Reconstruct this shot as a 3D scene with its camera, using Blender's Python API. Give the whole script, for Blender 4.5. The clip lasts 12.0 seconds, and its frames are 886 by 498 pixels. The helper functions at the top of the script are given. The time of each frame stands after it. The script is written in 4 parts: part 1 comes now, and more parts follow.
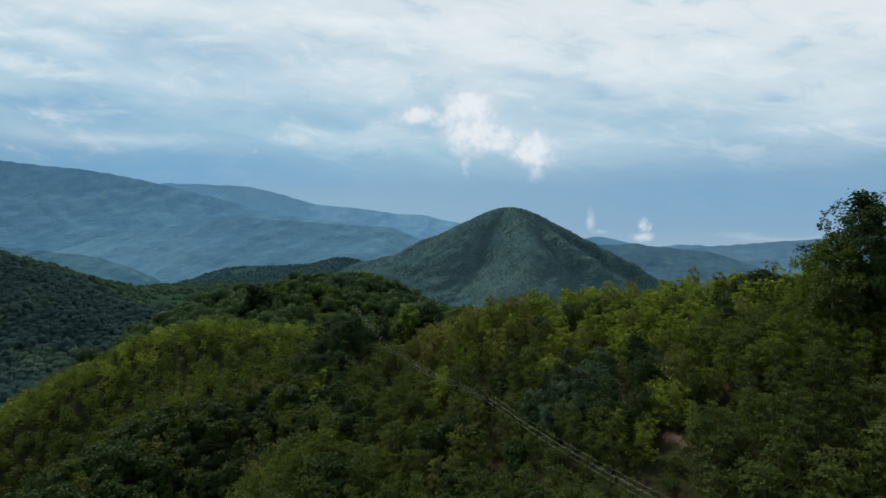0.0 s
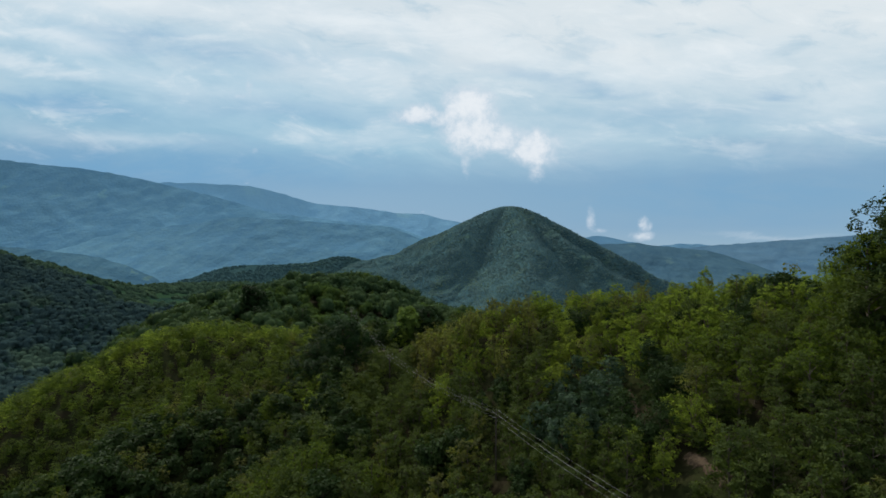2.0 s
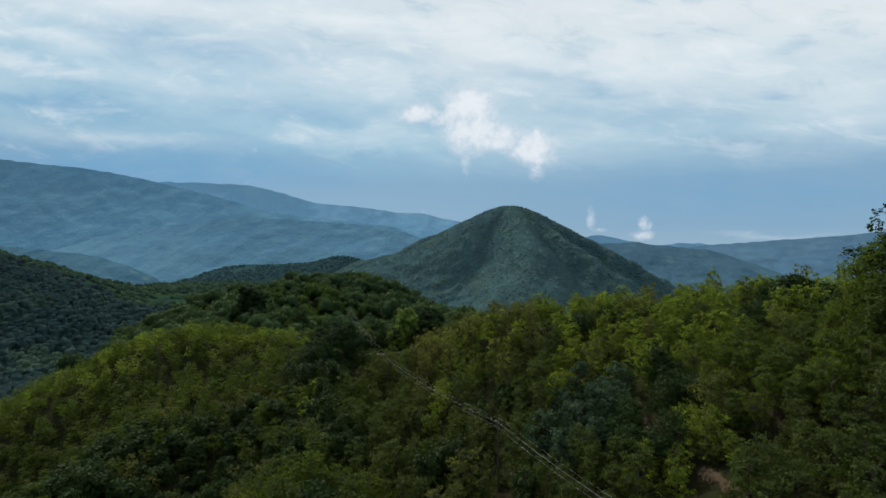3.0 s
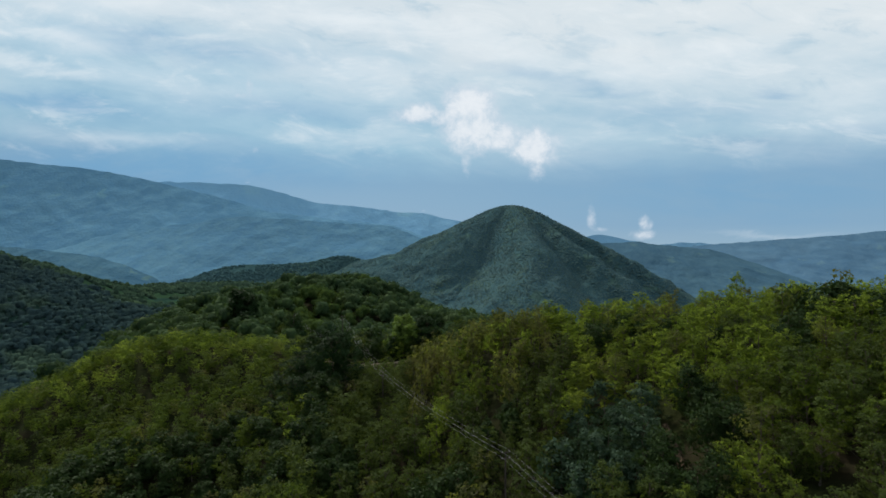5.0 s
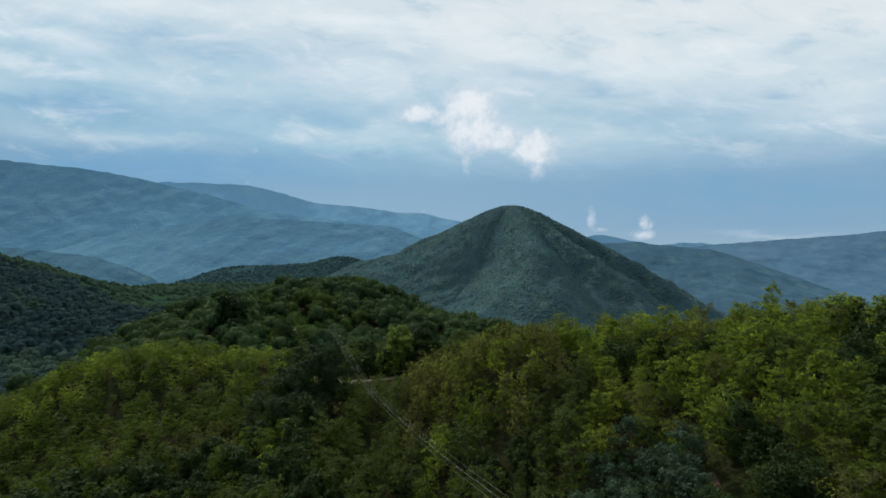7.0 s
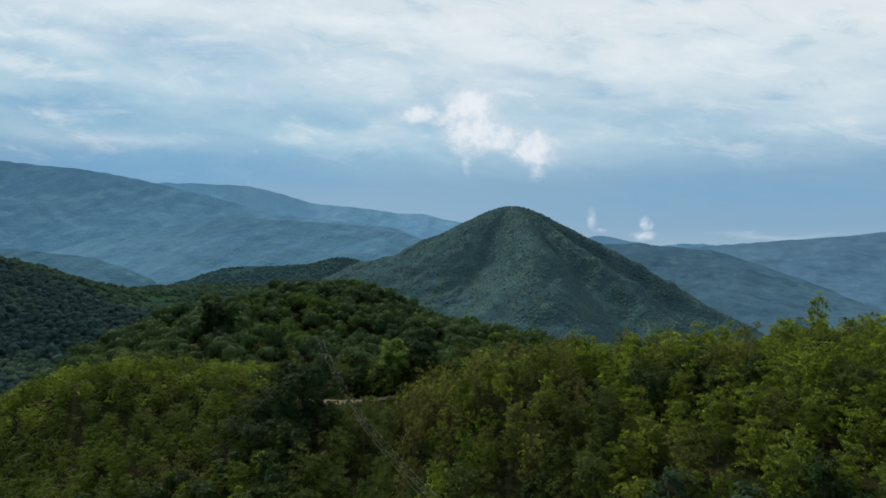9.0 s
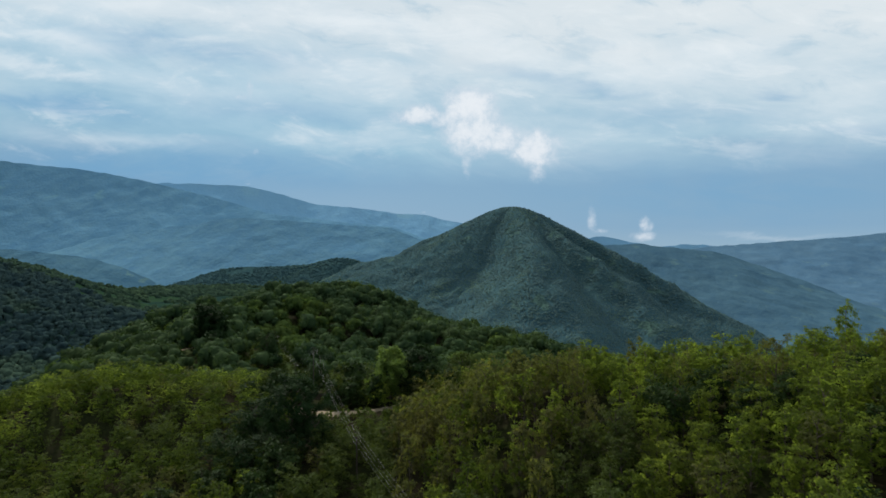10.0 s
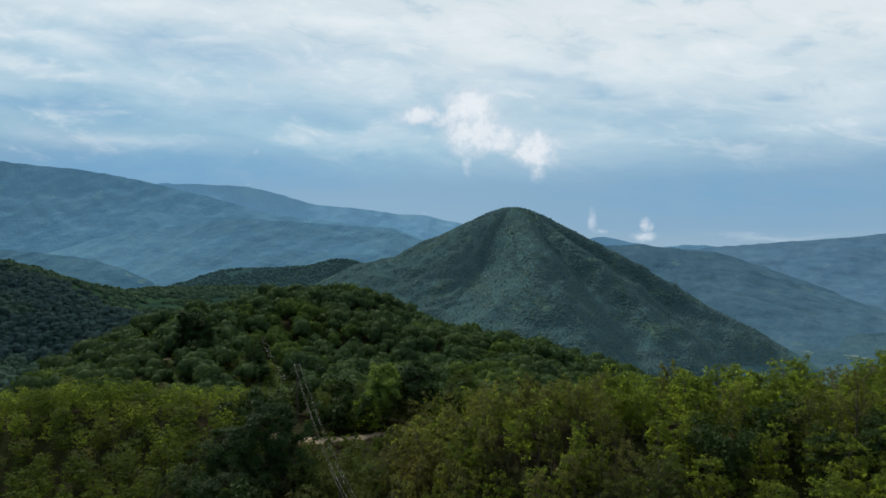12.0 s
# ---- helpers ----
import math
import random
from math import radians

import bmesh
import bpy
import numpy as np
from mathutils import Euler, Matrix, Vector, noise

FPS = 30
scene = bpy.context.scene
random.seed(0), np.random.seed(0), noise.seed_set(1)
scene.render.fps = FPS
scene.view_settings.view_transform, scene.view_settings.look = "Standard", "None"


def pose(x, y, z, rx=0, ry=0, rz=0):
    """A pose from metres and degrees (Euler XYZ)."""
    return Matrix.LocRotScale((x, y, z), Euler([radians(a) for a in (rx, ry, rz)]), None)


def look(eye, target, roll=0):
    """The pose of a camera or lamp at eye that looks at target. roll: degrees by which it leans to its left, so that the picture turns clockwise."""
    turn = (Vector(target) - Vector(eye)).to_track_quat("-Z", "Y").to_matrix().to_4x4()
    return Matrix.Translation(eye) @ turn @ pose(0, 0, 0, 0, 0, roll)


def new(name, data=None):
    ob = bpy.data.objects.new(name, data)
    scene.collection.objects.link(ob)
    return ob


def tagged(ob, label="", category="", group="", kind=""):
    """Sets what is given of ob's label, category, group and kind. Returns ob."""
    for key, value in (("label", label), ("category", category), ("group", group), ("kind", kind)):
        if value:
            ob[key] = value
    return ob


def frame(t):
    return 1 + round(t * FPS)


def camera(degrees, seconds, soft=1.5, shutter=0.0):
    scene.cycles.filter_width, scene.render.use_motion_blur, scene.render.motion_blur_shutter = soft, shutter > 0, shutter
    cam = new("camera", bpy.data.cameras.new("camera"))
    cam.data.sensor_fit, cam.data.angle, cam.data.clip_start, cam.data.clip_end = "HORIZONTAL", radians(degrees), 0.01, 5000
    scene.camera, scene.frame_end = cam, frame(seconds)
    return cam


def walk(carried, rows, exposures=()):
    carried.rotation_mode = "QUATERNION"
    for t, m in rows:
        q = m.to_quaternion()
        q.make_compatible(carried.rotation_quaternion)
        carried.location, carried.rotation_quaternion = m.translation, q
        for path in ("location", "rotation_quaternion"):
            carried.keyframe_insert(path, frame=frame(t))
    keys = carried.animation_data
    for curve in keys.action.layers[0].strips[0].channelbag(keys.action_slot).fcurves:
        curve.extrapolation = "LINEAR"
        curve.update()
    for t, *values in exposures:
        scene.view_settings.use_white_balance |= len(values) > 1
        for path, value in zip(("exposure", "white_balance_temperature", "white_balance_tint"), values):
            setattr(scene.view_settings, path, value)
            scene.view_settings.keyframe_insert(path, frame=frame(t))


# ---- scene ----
import itertools

cam = camera(75.9, 12.0, soft=1.65, shutter=0.5)
METRES, EYE, TILT, LEAN, TURN = 80.0, 40.0, 0.0, 0.0, 0.0
ROWS = [
    (0.0, 0.0, 0.0, 0.0, -0.0, 0.0, -0.0),
    (0.5, 0.0, 0.0208, 0.002, 0.01, -0.01, -0.01),
    (1.0, 0.0002, 0.0435, 0.0035, 0.01, -0.03, -0.0),
    (1.5, 0.0004, 0.0679, 0.005, 0.01, -0.06, -0.0),
    (2.0, 0.0009, 0.094, 0.0068, 0.01, -0.09, 0.01),
    (2.5, 0.0013, 0.121, 0.0087, 0.0, -0.11, -0.0),
    (3.0, 0.0019, 0.1502, 0.0108, 0.01, -0.15, 0.03),
    (5.0, 0.0048, 0.3109, 0.0211, 0.07, -0.19, 0.09),
    (5.5, 0.0057, 0.3589, 0.0243, 0.09, -0.19, 0.1),
    (6.0, 0.0066, 0.4077, 0.0277, 0.09, -0.18, 0.11),
    (6.5, 0.0074, 0.4567, 0.0323, 0.09, -0.18, 0.12),
    (7.0, 0.008, 0.5063, 0.0372, 0.08, -0.17, 0.12),
    (9.0, 0.0118, 0.7023, 0.0525, 0.1, -0.09, 0.12),
    (9.5, 0.0128, 0.7513, 0.0563, 0.11, -0.06, 0.1),
    (10.0, 0.0133, 0.7996, 0.0595, 0.11, -0.04, 0.08),
    (10.5, 0.014, 0.8484, 0.0627, 0.12, -0.02, 0.08),
    (11.0, 0.0144, 0.8974, 0.0659, 0.12, -0.01, 0.08),
    (11.5, 0.0153, 0.9467, 0.0685, 0.13, 0.0, 0.08),
    (12.0, 0.0164, 0.9972, 0.0724, 0.14, 0.0, 0.08),
]
walk(cam, [(t, pose(0, 0, EYE, TILT, LEAN, TURN) @ pose(METRES * x, METRES * y, METRES * z, 90 + pitch, roll, yaw)) for t, x, y, z, yaw, pitch, roll in ROWS])

# ---------------------------------------------------------------- sky, sun, exposure
SUN_AZ, SUN_EL = -36.0, 41.0          # degrees right of the line of flight, above the horizon
sun_dir = Vector((math.sin(radians(SUN_AZ)) * math.cos(radians(SUN_EL)),
                  math.cos(radians(SUN_AZ)) * math.cos(radians(SUN_EL)), math.sin(radians(SUN_EL))))
scene.view_settings.exposure = 0.0


class Net:
    """Short calls for a node tree."""

    def __init__(self, tree):
        self.tree = tree
        tree.nodes.clear()

    def node(self, kind, **props):
        n = self.tree.nodes.new(kind)
        if "operation" in props:
            n.operation = props["operation"]
        if "use_clamp" in props:
            n.use_clamp = props["use_clamp"]
        if "interpolation_type" in props:
            n.interpolation_type = props["interpolation_type"]
        if "data_type" in props:
            n.data_type, n.blend_type = props["data_type"], props["blend_type"]
        if "sky_type" in props:
            n.sky_type, n.sun_disc = props["sky_type"], props["sun_disc"]
        if "invert" in props:
            n.invert = props["invert"]
        return n

    def put(self, socket, value):
        if isinstance(value, bpy.types.NodeSocket):
            self.tree.links.new(value, socket)
        elif isinstance(value, (tuple, list)) and len(value) == 3 and socket.type == "RGBA":
            socket.default_value = (*value, 1)
        else:
            socket.default_value = value

    def math(self, op, a, b=0.0, c=0.0, clamp=False):
        n = self.node("ShaderNodeMath", operation=op, use_clamp=clamp)
        for s, v in zip(n.inputs, (a, b, c)):
            self.put(s, v)
        return n.outputs[0]

    def step(self, x, lo, hi, a=0.0, b=1.0):
        n = self.node("ShaderNodeMapRange", interpolation_type="SMOOTHSTEP")
        for s, v in zip(n.inputs, (x, lo, hi, a, b)):
            self.put(s, v)
        return n.outputs[0]

    def mix(self, f, a, b, how="MIX"):
        n = self.node("ShaderNodeMix", data_type="RGBA", blend_type=how)
        self.put(n.inputs[0], f), self.put(n.inputs[6], a), self.put(n.inputs[7], b)
        return n.outputs[2]

    def noise(self, vec, scale, detail=4.0, rough=0.55, warp=0.0, colour=False):
        n = self.node("ShaderNodeTexNoise")
        if vec is not None:
            self.put(n.inputs["Vector"], vec)
        n.inputs["Scale"].default_value, n.inputs["Detail"].default_value = scale, detail
        n.inputs["Roughness"].default_value, n.inputs["Distortion"].default_value = rough, warp
        return n.outputs[1] if colour else n.outputs[0]

    def vec(self, x, y, z=0.0):
        n = self.node("ShaderNodeCombineXYZ")
        for s, v in zip(n.inputs, (x, y, z)):
            self.put(s, v)
        return n.outputs[0]

    def ramp(self, x, *stops):
        n = self.node("ShaderNodeValToRGB")
        self.put(n.inputs[0], x)
        e = n.color_ramp.elements
        while len(e) < len(stops):
            e.new(0.5)
        for el, (p, c) in zip(e, stops):
            el.position, el.color = p, (*c, 1)
        return n.outputs[0]


def build_sky():
    world = bpy.data.worlds.new("sky")
    world.use_nodes = True
    scene.world = world
    n = Net(world.node_tree)
    way = n.node("ShaderNodeTexCoord").outputs["Generated"]
    sep = n.node("ShaderNodeSeparateXYZ")
    n.put(sep.inputs[0], way)
    x, y, z = sep.outputs
    clear = n.node("ShaderNodeTexSky", sky_type="NISHITA", sun_disc=False)
    clear.sun_elevation, clear.sun_rotation = radians(SUN_EL), radians(SUN_AZ)
    clear.altitude, clear.air_density, clear.dust_density = 600, 1.2, 1.5
    blue = n.mix(1.0, clear.outputs[0], (0.085, 0.085, 0.085), "MULTIPLY")
    # a high, uneven veil of cloud: hazy blue low down, whiter higher up; unseen zenith dimmed for contrast
    up = n.math("MAXIMUM", z, 0.0)
    round_about = n.math("ARCTAN2", x, y)
    # bands that sink gently to the right, and small lumps in them
    layer = n.vec(n.math("MULTIPLY", round_about, 2.6), n.math("ADD", n.math("MULTIPLY", z, 10.5), n.math("MULTIPLY", round_about, 1.3)))
    broad = n.noise(layer, 0.75, 5, 0.52, 0.5)
    fine = n.noise(layer, 2.4, 6, 0.56, 0.4)
    fleece = n.vec(n.math("MULTIPLY", round_about, 5.0), n.math("ADD", n.math("MULTIPLY", z, 13.0), n.math("MULTIPLY", round_about, 0.6)))
    lumps = n.noise(fleece, 1.9, 5, 0.55, 0.7)
    lift = n.math("ADD", n.math("MULTIPLY", n.math("SUBTRACT", broad, 0.5), 0.16), n.math("MULTIPLY", n.math("SUBTRACT", fine, 0.5), 0.14))
    lift = n.math("ADD", lift, n.math("MULTIPLY", n.math("SUBTRACT", lumps, 0.5), 0.12))
    height = n.math("ADD", up, n.math("MULTIPLY", lift, n.step(up, 0.05, 0.30)), clamp=True)
    veil = n.ramp(height, (0.0, (0.29, 0.46, 0.61)), (0.035, (0.222, 0.400, 0.590)), (0.11, (0.206, 0.385, 0.572)),
                  (0.18, (0.305, 0.525, 0.675)), (0.265, (0.44, 0.625, 0.745)), (0.36, (0.61, 0.725, 0.795)), (0.6, (0.74, 0.80, 0.83)), (1.0, (0.47, 0.51, 0.57)))
    base = n.mix(0.90, blue, veil)
    glow = n.node("ShaderNodeVectorMath", operation="DOT_PRODUCT")
    n.put(glow.inputs[0], way)
    glow.inputs[1].default_value = (0.52, 0.55, 0.65)      # the brightest part of the cloud sheet
    near_bright_cloud = n.step(glow.outputs["Value"], 0.50, 1.0)
    base = n.mix(n.math("MULTIPLY", n.math("MULTIPLY", near_bright_cloud, 0.75), n.step(height, 0.06, 0.36)), base, (0.80, 0.85, 0.875))
    # darker sky added out of view, opposite the bright cloud, to deepen the shade
    base = n.mix(n.step(glow.outputs["Value"], 0.40, -0.5, 0.0, 0.75), base, (0.15, 0.19, 0.23))
    # a bluer bank low down on the left
    bank = n.math("MULTIPLY", n.step(round_about, -0.1, -0.6), n.math("MULTIPLY", n.step(height, 0.24, 0.12), n.step(up, 0.0, 0.08)))
    base = n.mix(n.math("MULTIPLY", bank, 0.45), base, (0.160, 0.335, 0.530))
    front = n.math("MAXIMUM", y, 0.05)
    u, v = n.math("DIVIDE", x, front), n.math("DIVIDE", z, front)
    sheet = n.vec(u, v)
    ahead = n.step(y, 0.05, 0.2)
    # drawn-out streaks of cloud and the bluer lanes between them: middle, half length and thickness, tilt in degrees, strength
    long_way = n.vec(n.math("MULTIPLY", u, 0.6), n.math("MULTIPLY", v, 1.9))
    drift = n.node("ShaderNodeVectorMath", operation="MULTIPLY_ADD")
    n.put(drift.inputs[0], n.noise(long_way, 7.0, 6, 0.62, 0.4, True))
    drift.inputs[1].default_value, drift.inputs[2].default_value = (0.16, 0.075, 0.0), (-0.08, -0.0375, 0.0)
    blown = n.node("ShaderNodeVectorMath", operation="ADD")
    n.put(blown.inputs[0], sheet), n.put(blown.inputs[1], drift.outputs[0])
    torn = n.step(n.noise(long_way, 16.0, 6, 0.6, 0.5), 0.25, 0.65, 0.35, 1.0)

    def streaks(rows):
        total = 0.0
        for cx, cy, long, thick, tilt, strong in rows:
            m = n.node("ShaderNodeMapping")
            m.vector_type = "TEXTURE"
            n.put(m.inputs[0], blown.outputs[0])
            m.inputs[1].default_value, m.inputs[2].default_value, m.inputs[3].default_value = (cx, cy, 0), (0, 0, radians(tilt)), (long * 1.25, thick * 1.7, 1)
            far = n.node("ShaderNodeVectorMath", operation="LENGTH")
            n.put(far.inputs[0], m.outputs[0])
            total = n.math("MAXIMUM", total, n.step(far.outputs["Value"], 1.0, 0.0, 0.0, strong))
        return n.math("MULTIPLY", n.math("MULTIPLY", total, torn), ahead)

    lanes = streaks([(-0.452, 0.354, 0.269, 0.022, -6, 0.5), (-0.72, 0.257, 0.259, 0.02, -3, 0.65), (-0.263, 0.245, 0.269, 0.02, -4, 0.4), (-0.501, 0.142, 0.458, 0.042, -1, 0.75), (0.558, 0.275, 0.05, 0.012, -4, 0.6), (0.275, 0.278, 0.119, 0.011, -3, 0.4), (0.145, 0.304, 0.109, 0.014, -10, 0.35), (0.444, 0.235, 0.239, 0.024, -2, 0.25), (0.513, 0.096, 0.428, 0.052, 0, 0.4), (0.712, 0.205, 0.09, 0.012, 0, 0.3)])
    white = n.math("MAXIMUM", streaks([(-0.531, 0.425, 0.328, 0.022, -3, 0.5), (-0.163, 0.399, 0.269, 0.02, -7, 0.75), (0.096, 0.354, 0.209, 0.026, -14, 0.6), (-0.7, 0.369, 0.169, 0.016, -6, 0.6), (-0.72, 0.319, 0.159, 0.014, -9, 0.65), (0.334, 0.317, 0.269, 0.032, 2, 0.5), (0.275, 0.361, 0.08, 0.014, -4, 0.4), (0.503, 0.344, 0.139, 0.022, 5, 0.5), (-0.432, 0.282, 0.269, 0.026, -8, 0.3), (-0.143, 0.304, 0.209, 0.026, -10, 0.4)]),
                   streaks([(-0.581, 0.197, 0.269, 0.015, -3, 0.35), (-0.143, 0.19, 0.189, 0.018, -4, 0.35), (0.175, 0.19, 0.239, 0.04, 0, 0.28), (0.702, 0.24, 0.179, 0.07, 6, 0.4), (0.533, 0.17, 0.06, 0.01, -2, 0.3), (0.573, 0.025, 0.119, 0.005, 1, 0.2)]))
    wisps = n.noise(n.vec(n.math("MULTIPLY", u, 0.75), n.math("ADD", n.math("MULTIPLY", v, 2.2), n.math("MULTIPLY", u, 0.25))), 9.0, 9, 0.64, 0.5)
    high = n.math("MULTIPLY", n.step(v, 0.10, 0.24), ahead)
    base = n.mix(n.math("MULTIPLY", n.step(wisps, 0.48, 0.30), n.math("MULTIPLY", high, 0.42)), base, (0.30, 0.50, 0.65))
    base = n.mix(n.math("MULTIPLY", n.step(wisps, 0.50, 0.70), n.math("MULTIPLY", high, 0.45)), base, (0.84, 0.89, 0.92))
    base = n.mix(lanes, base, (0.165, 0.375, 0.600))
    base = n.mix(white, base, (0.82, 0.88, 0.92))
    # small heaped clouds ahead, on the plane one unit in front
    rag = n.noise(sheet, 34, 9, 0.68, 0.3)
    lump = n.noise(sheet, 60, 5, 0.6)

    def heap(cx, cy, rx, ry, peak=1.0):
        a = n.math("DIVIDE", n.math("SUBTRACT", u, cx), rx)
        b = n.math("DIVIDE", n.math("SUBTRACT", v, cy), ry)
        return n.math("SUBTRACT", peak, n.math("ADD", n.math("MULTIPLY", a, a), n.math("MULTIPLY", b, b)))

    spots = [(0.046, 0.250, 0.042, 0.032, 1.6), (0.050, 0.208, 0.046, 0.040, 1.5), (0.040, 0.152, 0.012, 0.030, 0.5), (-0.040, 0.236, 0.046, 0.017, 1.35), (-0.006, 0.225, 0.030, 0.014, 0.8),
             (0.102, 0.192, 0.046, 0.024, 1.3), (0.160, 0.176, 0.040, 0.030, 1.45), (0.163, 0.134, 0.018, 0.026, 0.55), (0.260, 0.050, 0.010, 0.028, 0.35), (0.275, 0.030, 0.022, 0.006, 0.1),
             (0.350, 0.022, 0.024, 0.010, 0.8), (0.354, 0.038, 0.013, 0.018, 0.6), (-0.342, 0.280, 0.009, 0.020, 0.2), (-0.358, 0.268, 0.018, 0.007, 0.2)]
    spots += [(-0.335, 0.172, 0.016, 0.008, 0.0), (-0.345, 0.1145, 0.007, 0.003, 0.3), (-0.036, 0.064, 0.006, 0.003, 0.1)]
    total = heap(*spots[0])
    for s in spots[1:]:
        total = n.math("SMOOTH_MAX", total, heap(*s), 0.25)
    total = n.math("ADD", n.math("ADD", total, 0.06), n.math("MULTIPLY", n.math("SUBTRACT", rag, 0.5), 3.4))
    total = n.math("ADD", total, n.math("MULTIPLY", n.math("SUBTRACT", lump, 0.5), 0.7))
    heaped = n.math("MULTIPLY", n.step(total, -0.5, 1.4), ahead)
    puff = n.mix(n.step(total, 0.1, 1.9), (0.60, 0.69, 0.79), (0.88, 0.905, 0.94))
    base = n.mix(n.math("MULTIPLY", heaped, 0.80), base, puff)
    out = n.node("ShaderNodeOutputWorld")
    bg = n.node("ShaderNodeBackground")
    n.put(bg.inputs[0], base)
    bg.inputs[1].default_value = 1.0
    n.put(out.inputs[0], bg.outputs[0])


build_sky()
lamp = bpy.data.lights.new("sun", "SUN")
lamp.energy, lamp.angle, lamp.color = 3.3, radians(3), (1.0, 0.94, 0.84)
sun = new("sun", lamp)
sun.matrix_world = look(sun_dir * 300, (0, 0, 0))


# ---------------------------------------------------------------- materials
def foliage(name, dark, light, accent, through_leaf=0.35, patch=0.16, rough=0.65, gloss=0.05, lumps=0.0, own=0.55):
    """Leaves: each leaf spray, each tree and each patch of wood with a tone of its own; light also shines through."""
    m = bpy.data.materials.new(name)
    m.use_nodes = True
    n = Net(m.node_tree)
    place = n.node("ShaderNodeNewGeometry")
    leaf = place.outputs["Random Per Island"]
    tree = n.node("ShaderNodeObjectInfo").outputs["Random"]
    grove = n.noise(place.outputs["Position"], patch, 3, 0.6)
    tone = n.math("ADD", n.math("MULTIPLY_ADD", leaf, own, 0.275 - 0.5 * own), n.math("MULTIPLY", tree, 0.22))
    tone = n.math("ADD", tone, n.math("MULTIPLY", n.step(grove, 0.3, 0.7), 0.35), clamp=True)
    col = n.mix(tone, dark, light)
    odd = n.math("MULTIPLY", n.step(n.noise(place.outputs["Position"], patch * 0.37, 2), 0.52, 0.68), 0.55)
    col = n.mix(odd, col, accent)
    skin = n.node("ShaderNodeBsdfPrincipled")
    n.put(skin.inputs["Base Color"], col)
    skin.inputs["Roughness"].default_value = rough
    skin.inputs["Specular IOR Level"].default_value = gloss
    if lumps:
        rise = n.node("ShaderNodeBump")
        rise.inputs["Strength"].default_value, rise.inputs["Distance"].default_value = 0.8, 0.9 / lumps
        n.put(rise.inputs["Height"], n.noise(place.outputs["Position"], lumps, 4, 0.6))
        n.put(skin.inputs["Normal"], rise.outputs[0])
    back = n.node("ShaderNodeBsdfTranslucent")
    n.put(back.inputs[0], n.mix(1.0, col, (1.15, 1.2, 0.55), "MULTIPLY"))
    both = n.node("ShaderNodeMixShader")
    both.inputs[0].default_value = through_leaf
    n.put(both.inputs[1], skin.outputs[0]), n.put(both.inputs[2], back.outputs[0])
    n.put(n.node("ShaderNodeOutputMaterial").inputs[0], both.outputs[0])
    return m


def plain(name, dark, light, scale=3.0, rough=0.9, bump=0.3, second=None):
    """A rough surface in two tones at two scales, with fine relief."""
    m = bpy.data.materials.new(name)
    m.use_nodes = True
    n = Net(m.node_tree)
    where = n.node("ShaderNodeNewGeometry").outputs["Position"]
    small, large = n.noise(where, scale, 6, 0.65), n.noise(where, scale * 0.08, 4, 0.6)
    col = n.mix(n.step(small, 0.3, 0.7), dark, light)
    col = n.mix(n.step(large, 0.42, 0.62), col, second or tuple(0.7 * c for c in light))
    skin = n.node("ShaderNodeBsdfPrincipled")
    n.put(skin.inputs["Base Color"], col)
    skin.inputs["Roughness"].default_value, skin.inputs["Specular IOR Level"].default_value = rough, 0.2 if rough < 0.95 else 0.02
    rise = n.node("ShaderNodeBump")
    rise.inputs["Strength"].default_value, rise.inputs["Distance"].default_value = bump, 0.3 / scale
    n.put(rise.inputs["Height"], small)
    n.put(skin.inputs["Normal"], rise.outputs[0])
    n.put(n.node("ShaderNodeOutputMaterial").inputs[0], skin.outputs[0])
    return m


def hillside(name, dark, light, meadow, crown=0.09, open_land=0.62, relief=0.6, mottle=0.5):
    """Far woods: crowns as relief, broad tone changes, paler open patches. Haze, where wanted, is in the colours given.
    """
    m = bpy.data.materials.new(name)
    m.use_nodes = True
    n = Net(m.node_tree)
    where = n.node("ShaderNodeNewGeometry").outputs["Position"]
    cell = n.node("ShaderNodeTexVoronoi")
    n.put(cell.inputs["Vector"], where)
    cell.inputs["Scale"].default_value = crown
    round_top = cell.outputs["Distance"]
    cell2 = n.node("ShaderNodeTexVoronoi")
    n.put(cell2.inputs["Vector"], where)
    cell2.inputs["Scale"].default_value = crown * 0.31
    own = n.node("ShaderNodeSeparateColor")
    n.put(own.inputs[0], cell.outputs["Color"])
    broad = n.noise(where, crown * 0.05, 6, 0.62)
    tone = n.math("ADD", n.math("MULTIPLY", own.outputs[0], 0.35), n.math("MULTIPLY", n.step(broad, 0.3, 0.7), 0.5))
    stands = n.noise(where, crown * 0.28, 6, 0.68, 0.3)
    tone = n.math("ADD", tone, n.math("MULTIPLY", n.math("SUBTRACT", n.step(stands, 0.36, 0.64), 0.4), mottle), clamp=True)
    col = n.mix(tone, dark, light)
    col = n.mix(n.step(n.noise(where, crown * 0.11, 5, 0.6), open_land, open_land + 0.05), col, meadow)
    skin = n.node("ShaderNodeBsdfPrincipled")
    n.put(skin.inputs["Base Color"], col)
    skin.inputs["Roughness"].default_value, skin.inputs["Specular IOR Level"].default_value = 1.0, 0.0
    rise = n.node("ShaderNodeBump", invert=True)
    rise.inputs["Strength"].default_value, rise.inputs["Distance"].default_value = relief, 0.5 / crown
    n.put(rise.inputs["Height"], n.math("ADD", round_top, n.math("MULTIPLY", cell2.outputs["Distance"], 1.2)))
    n.put(skin.inputs["Normal"], rise.outputs[0])
    n.put(n.node("ShaderNodeOutputMaterial").inputs[0], skin.outputs[0])
    return m


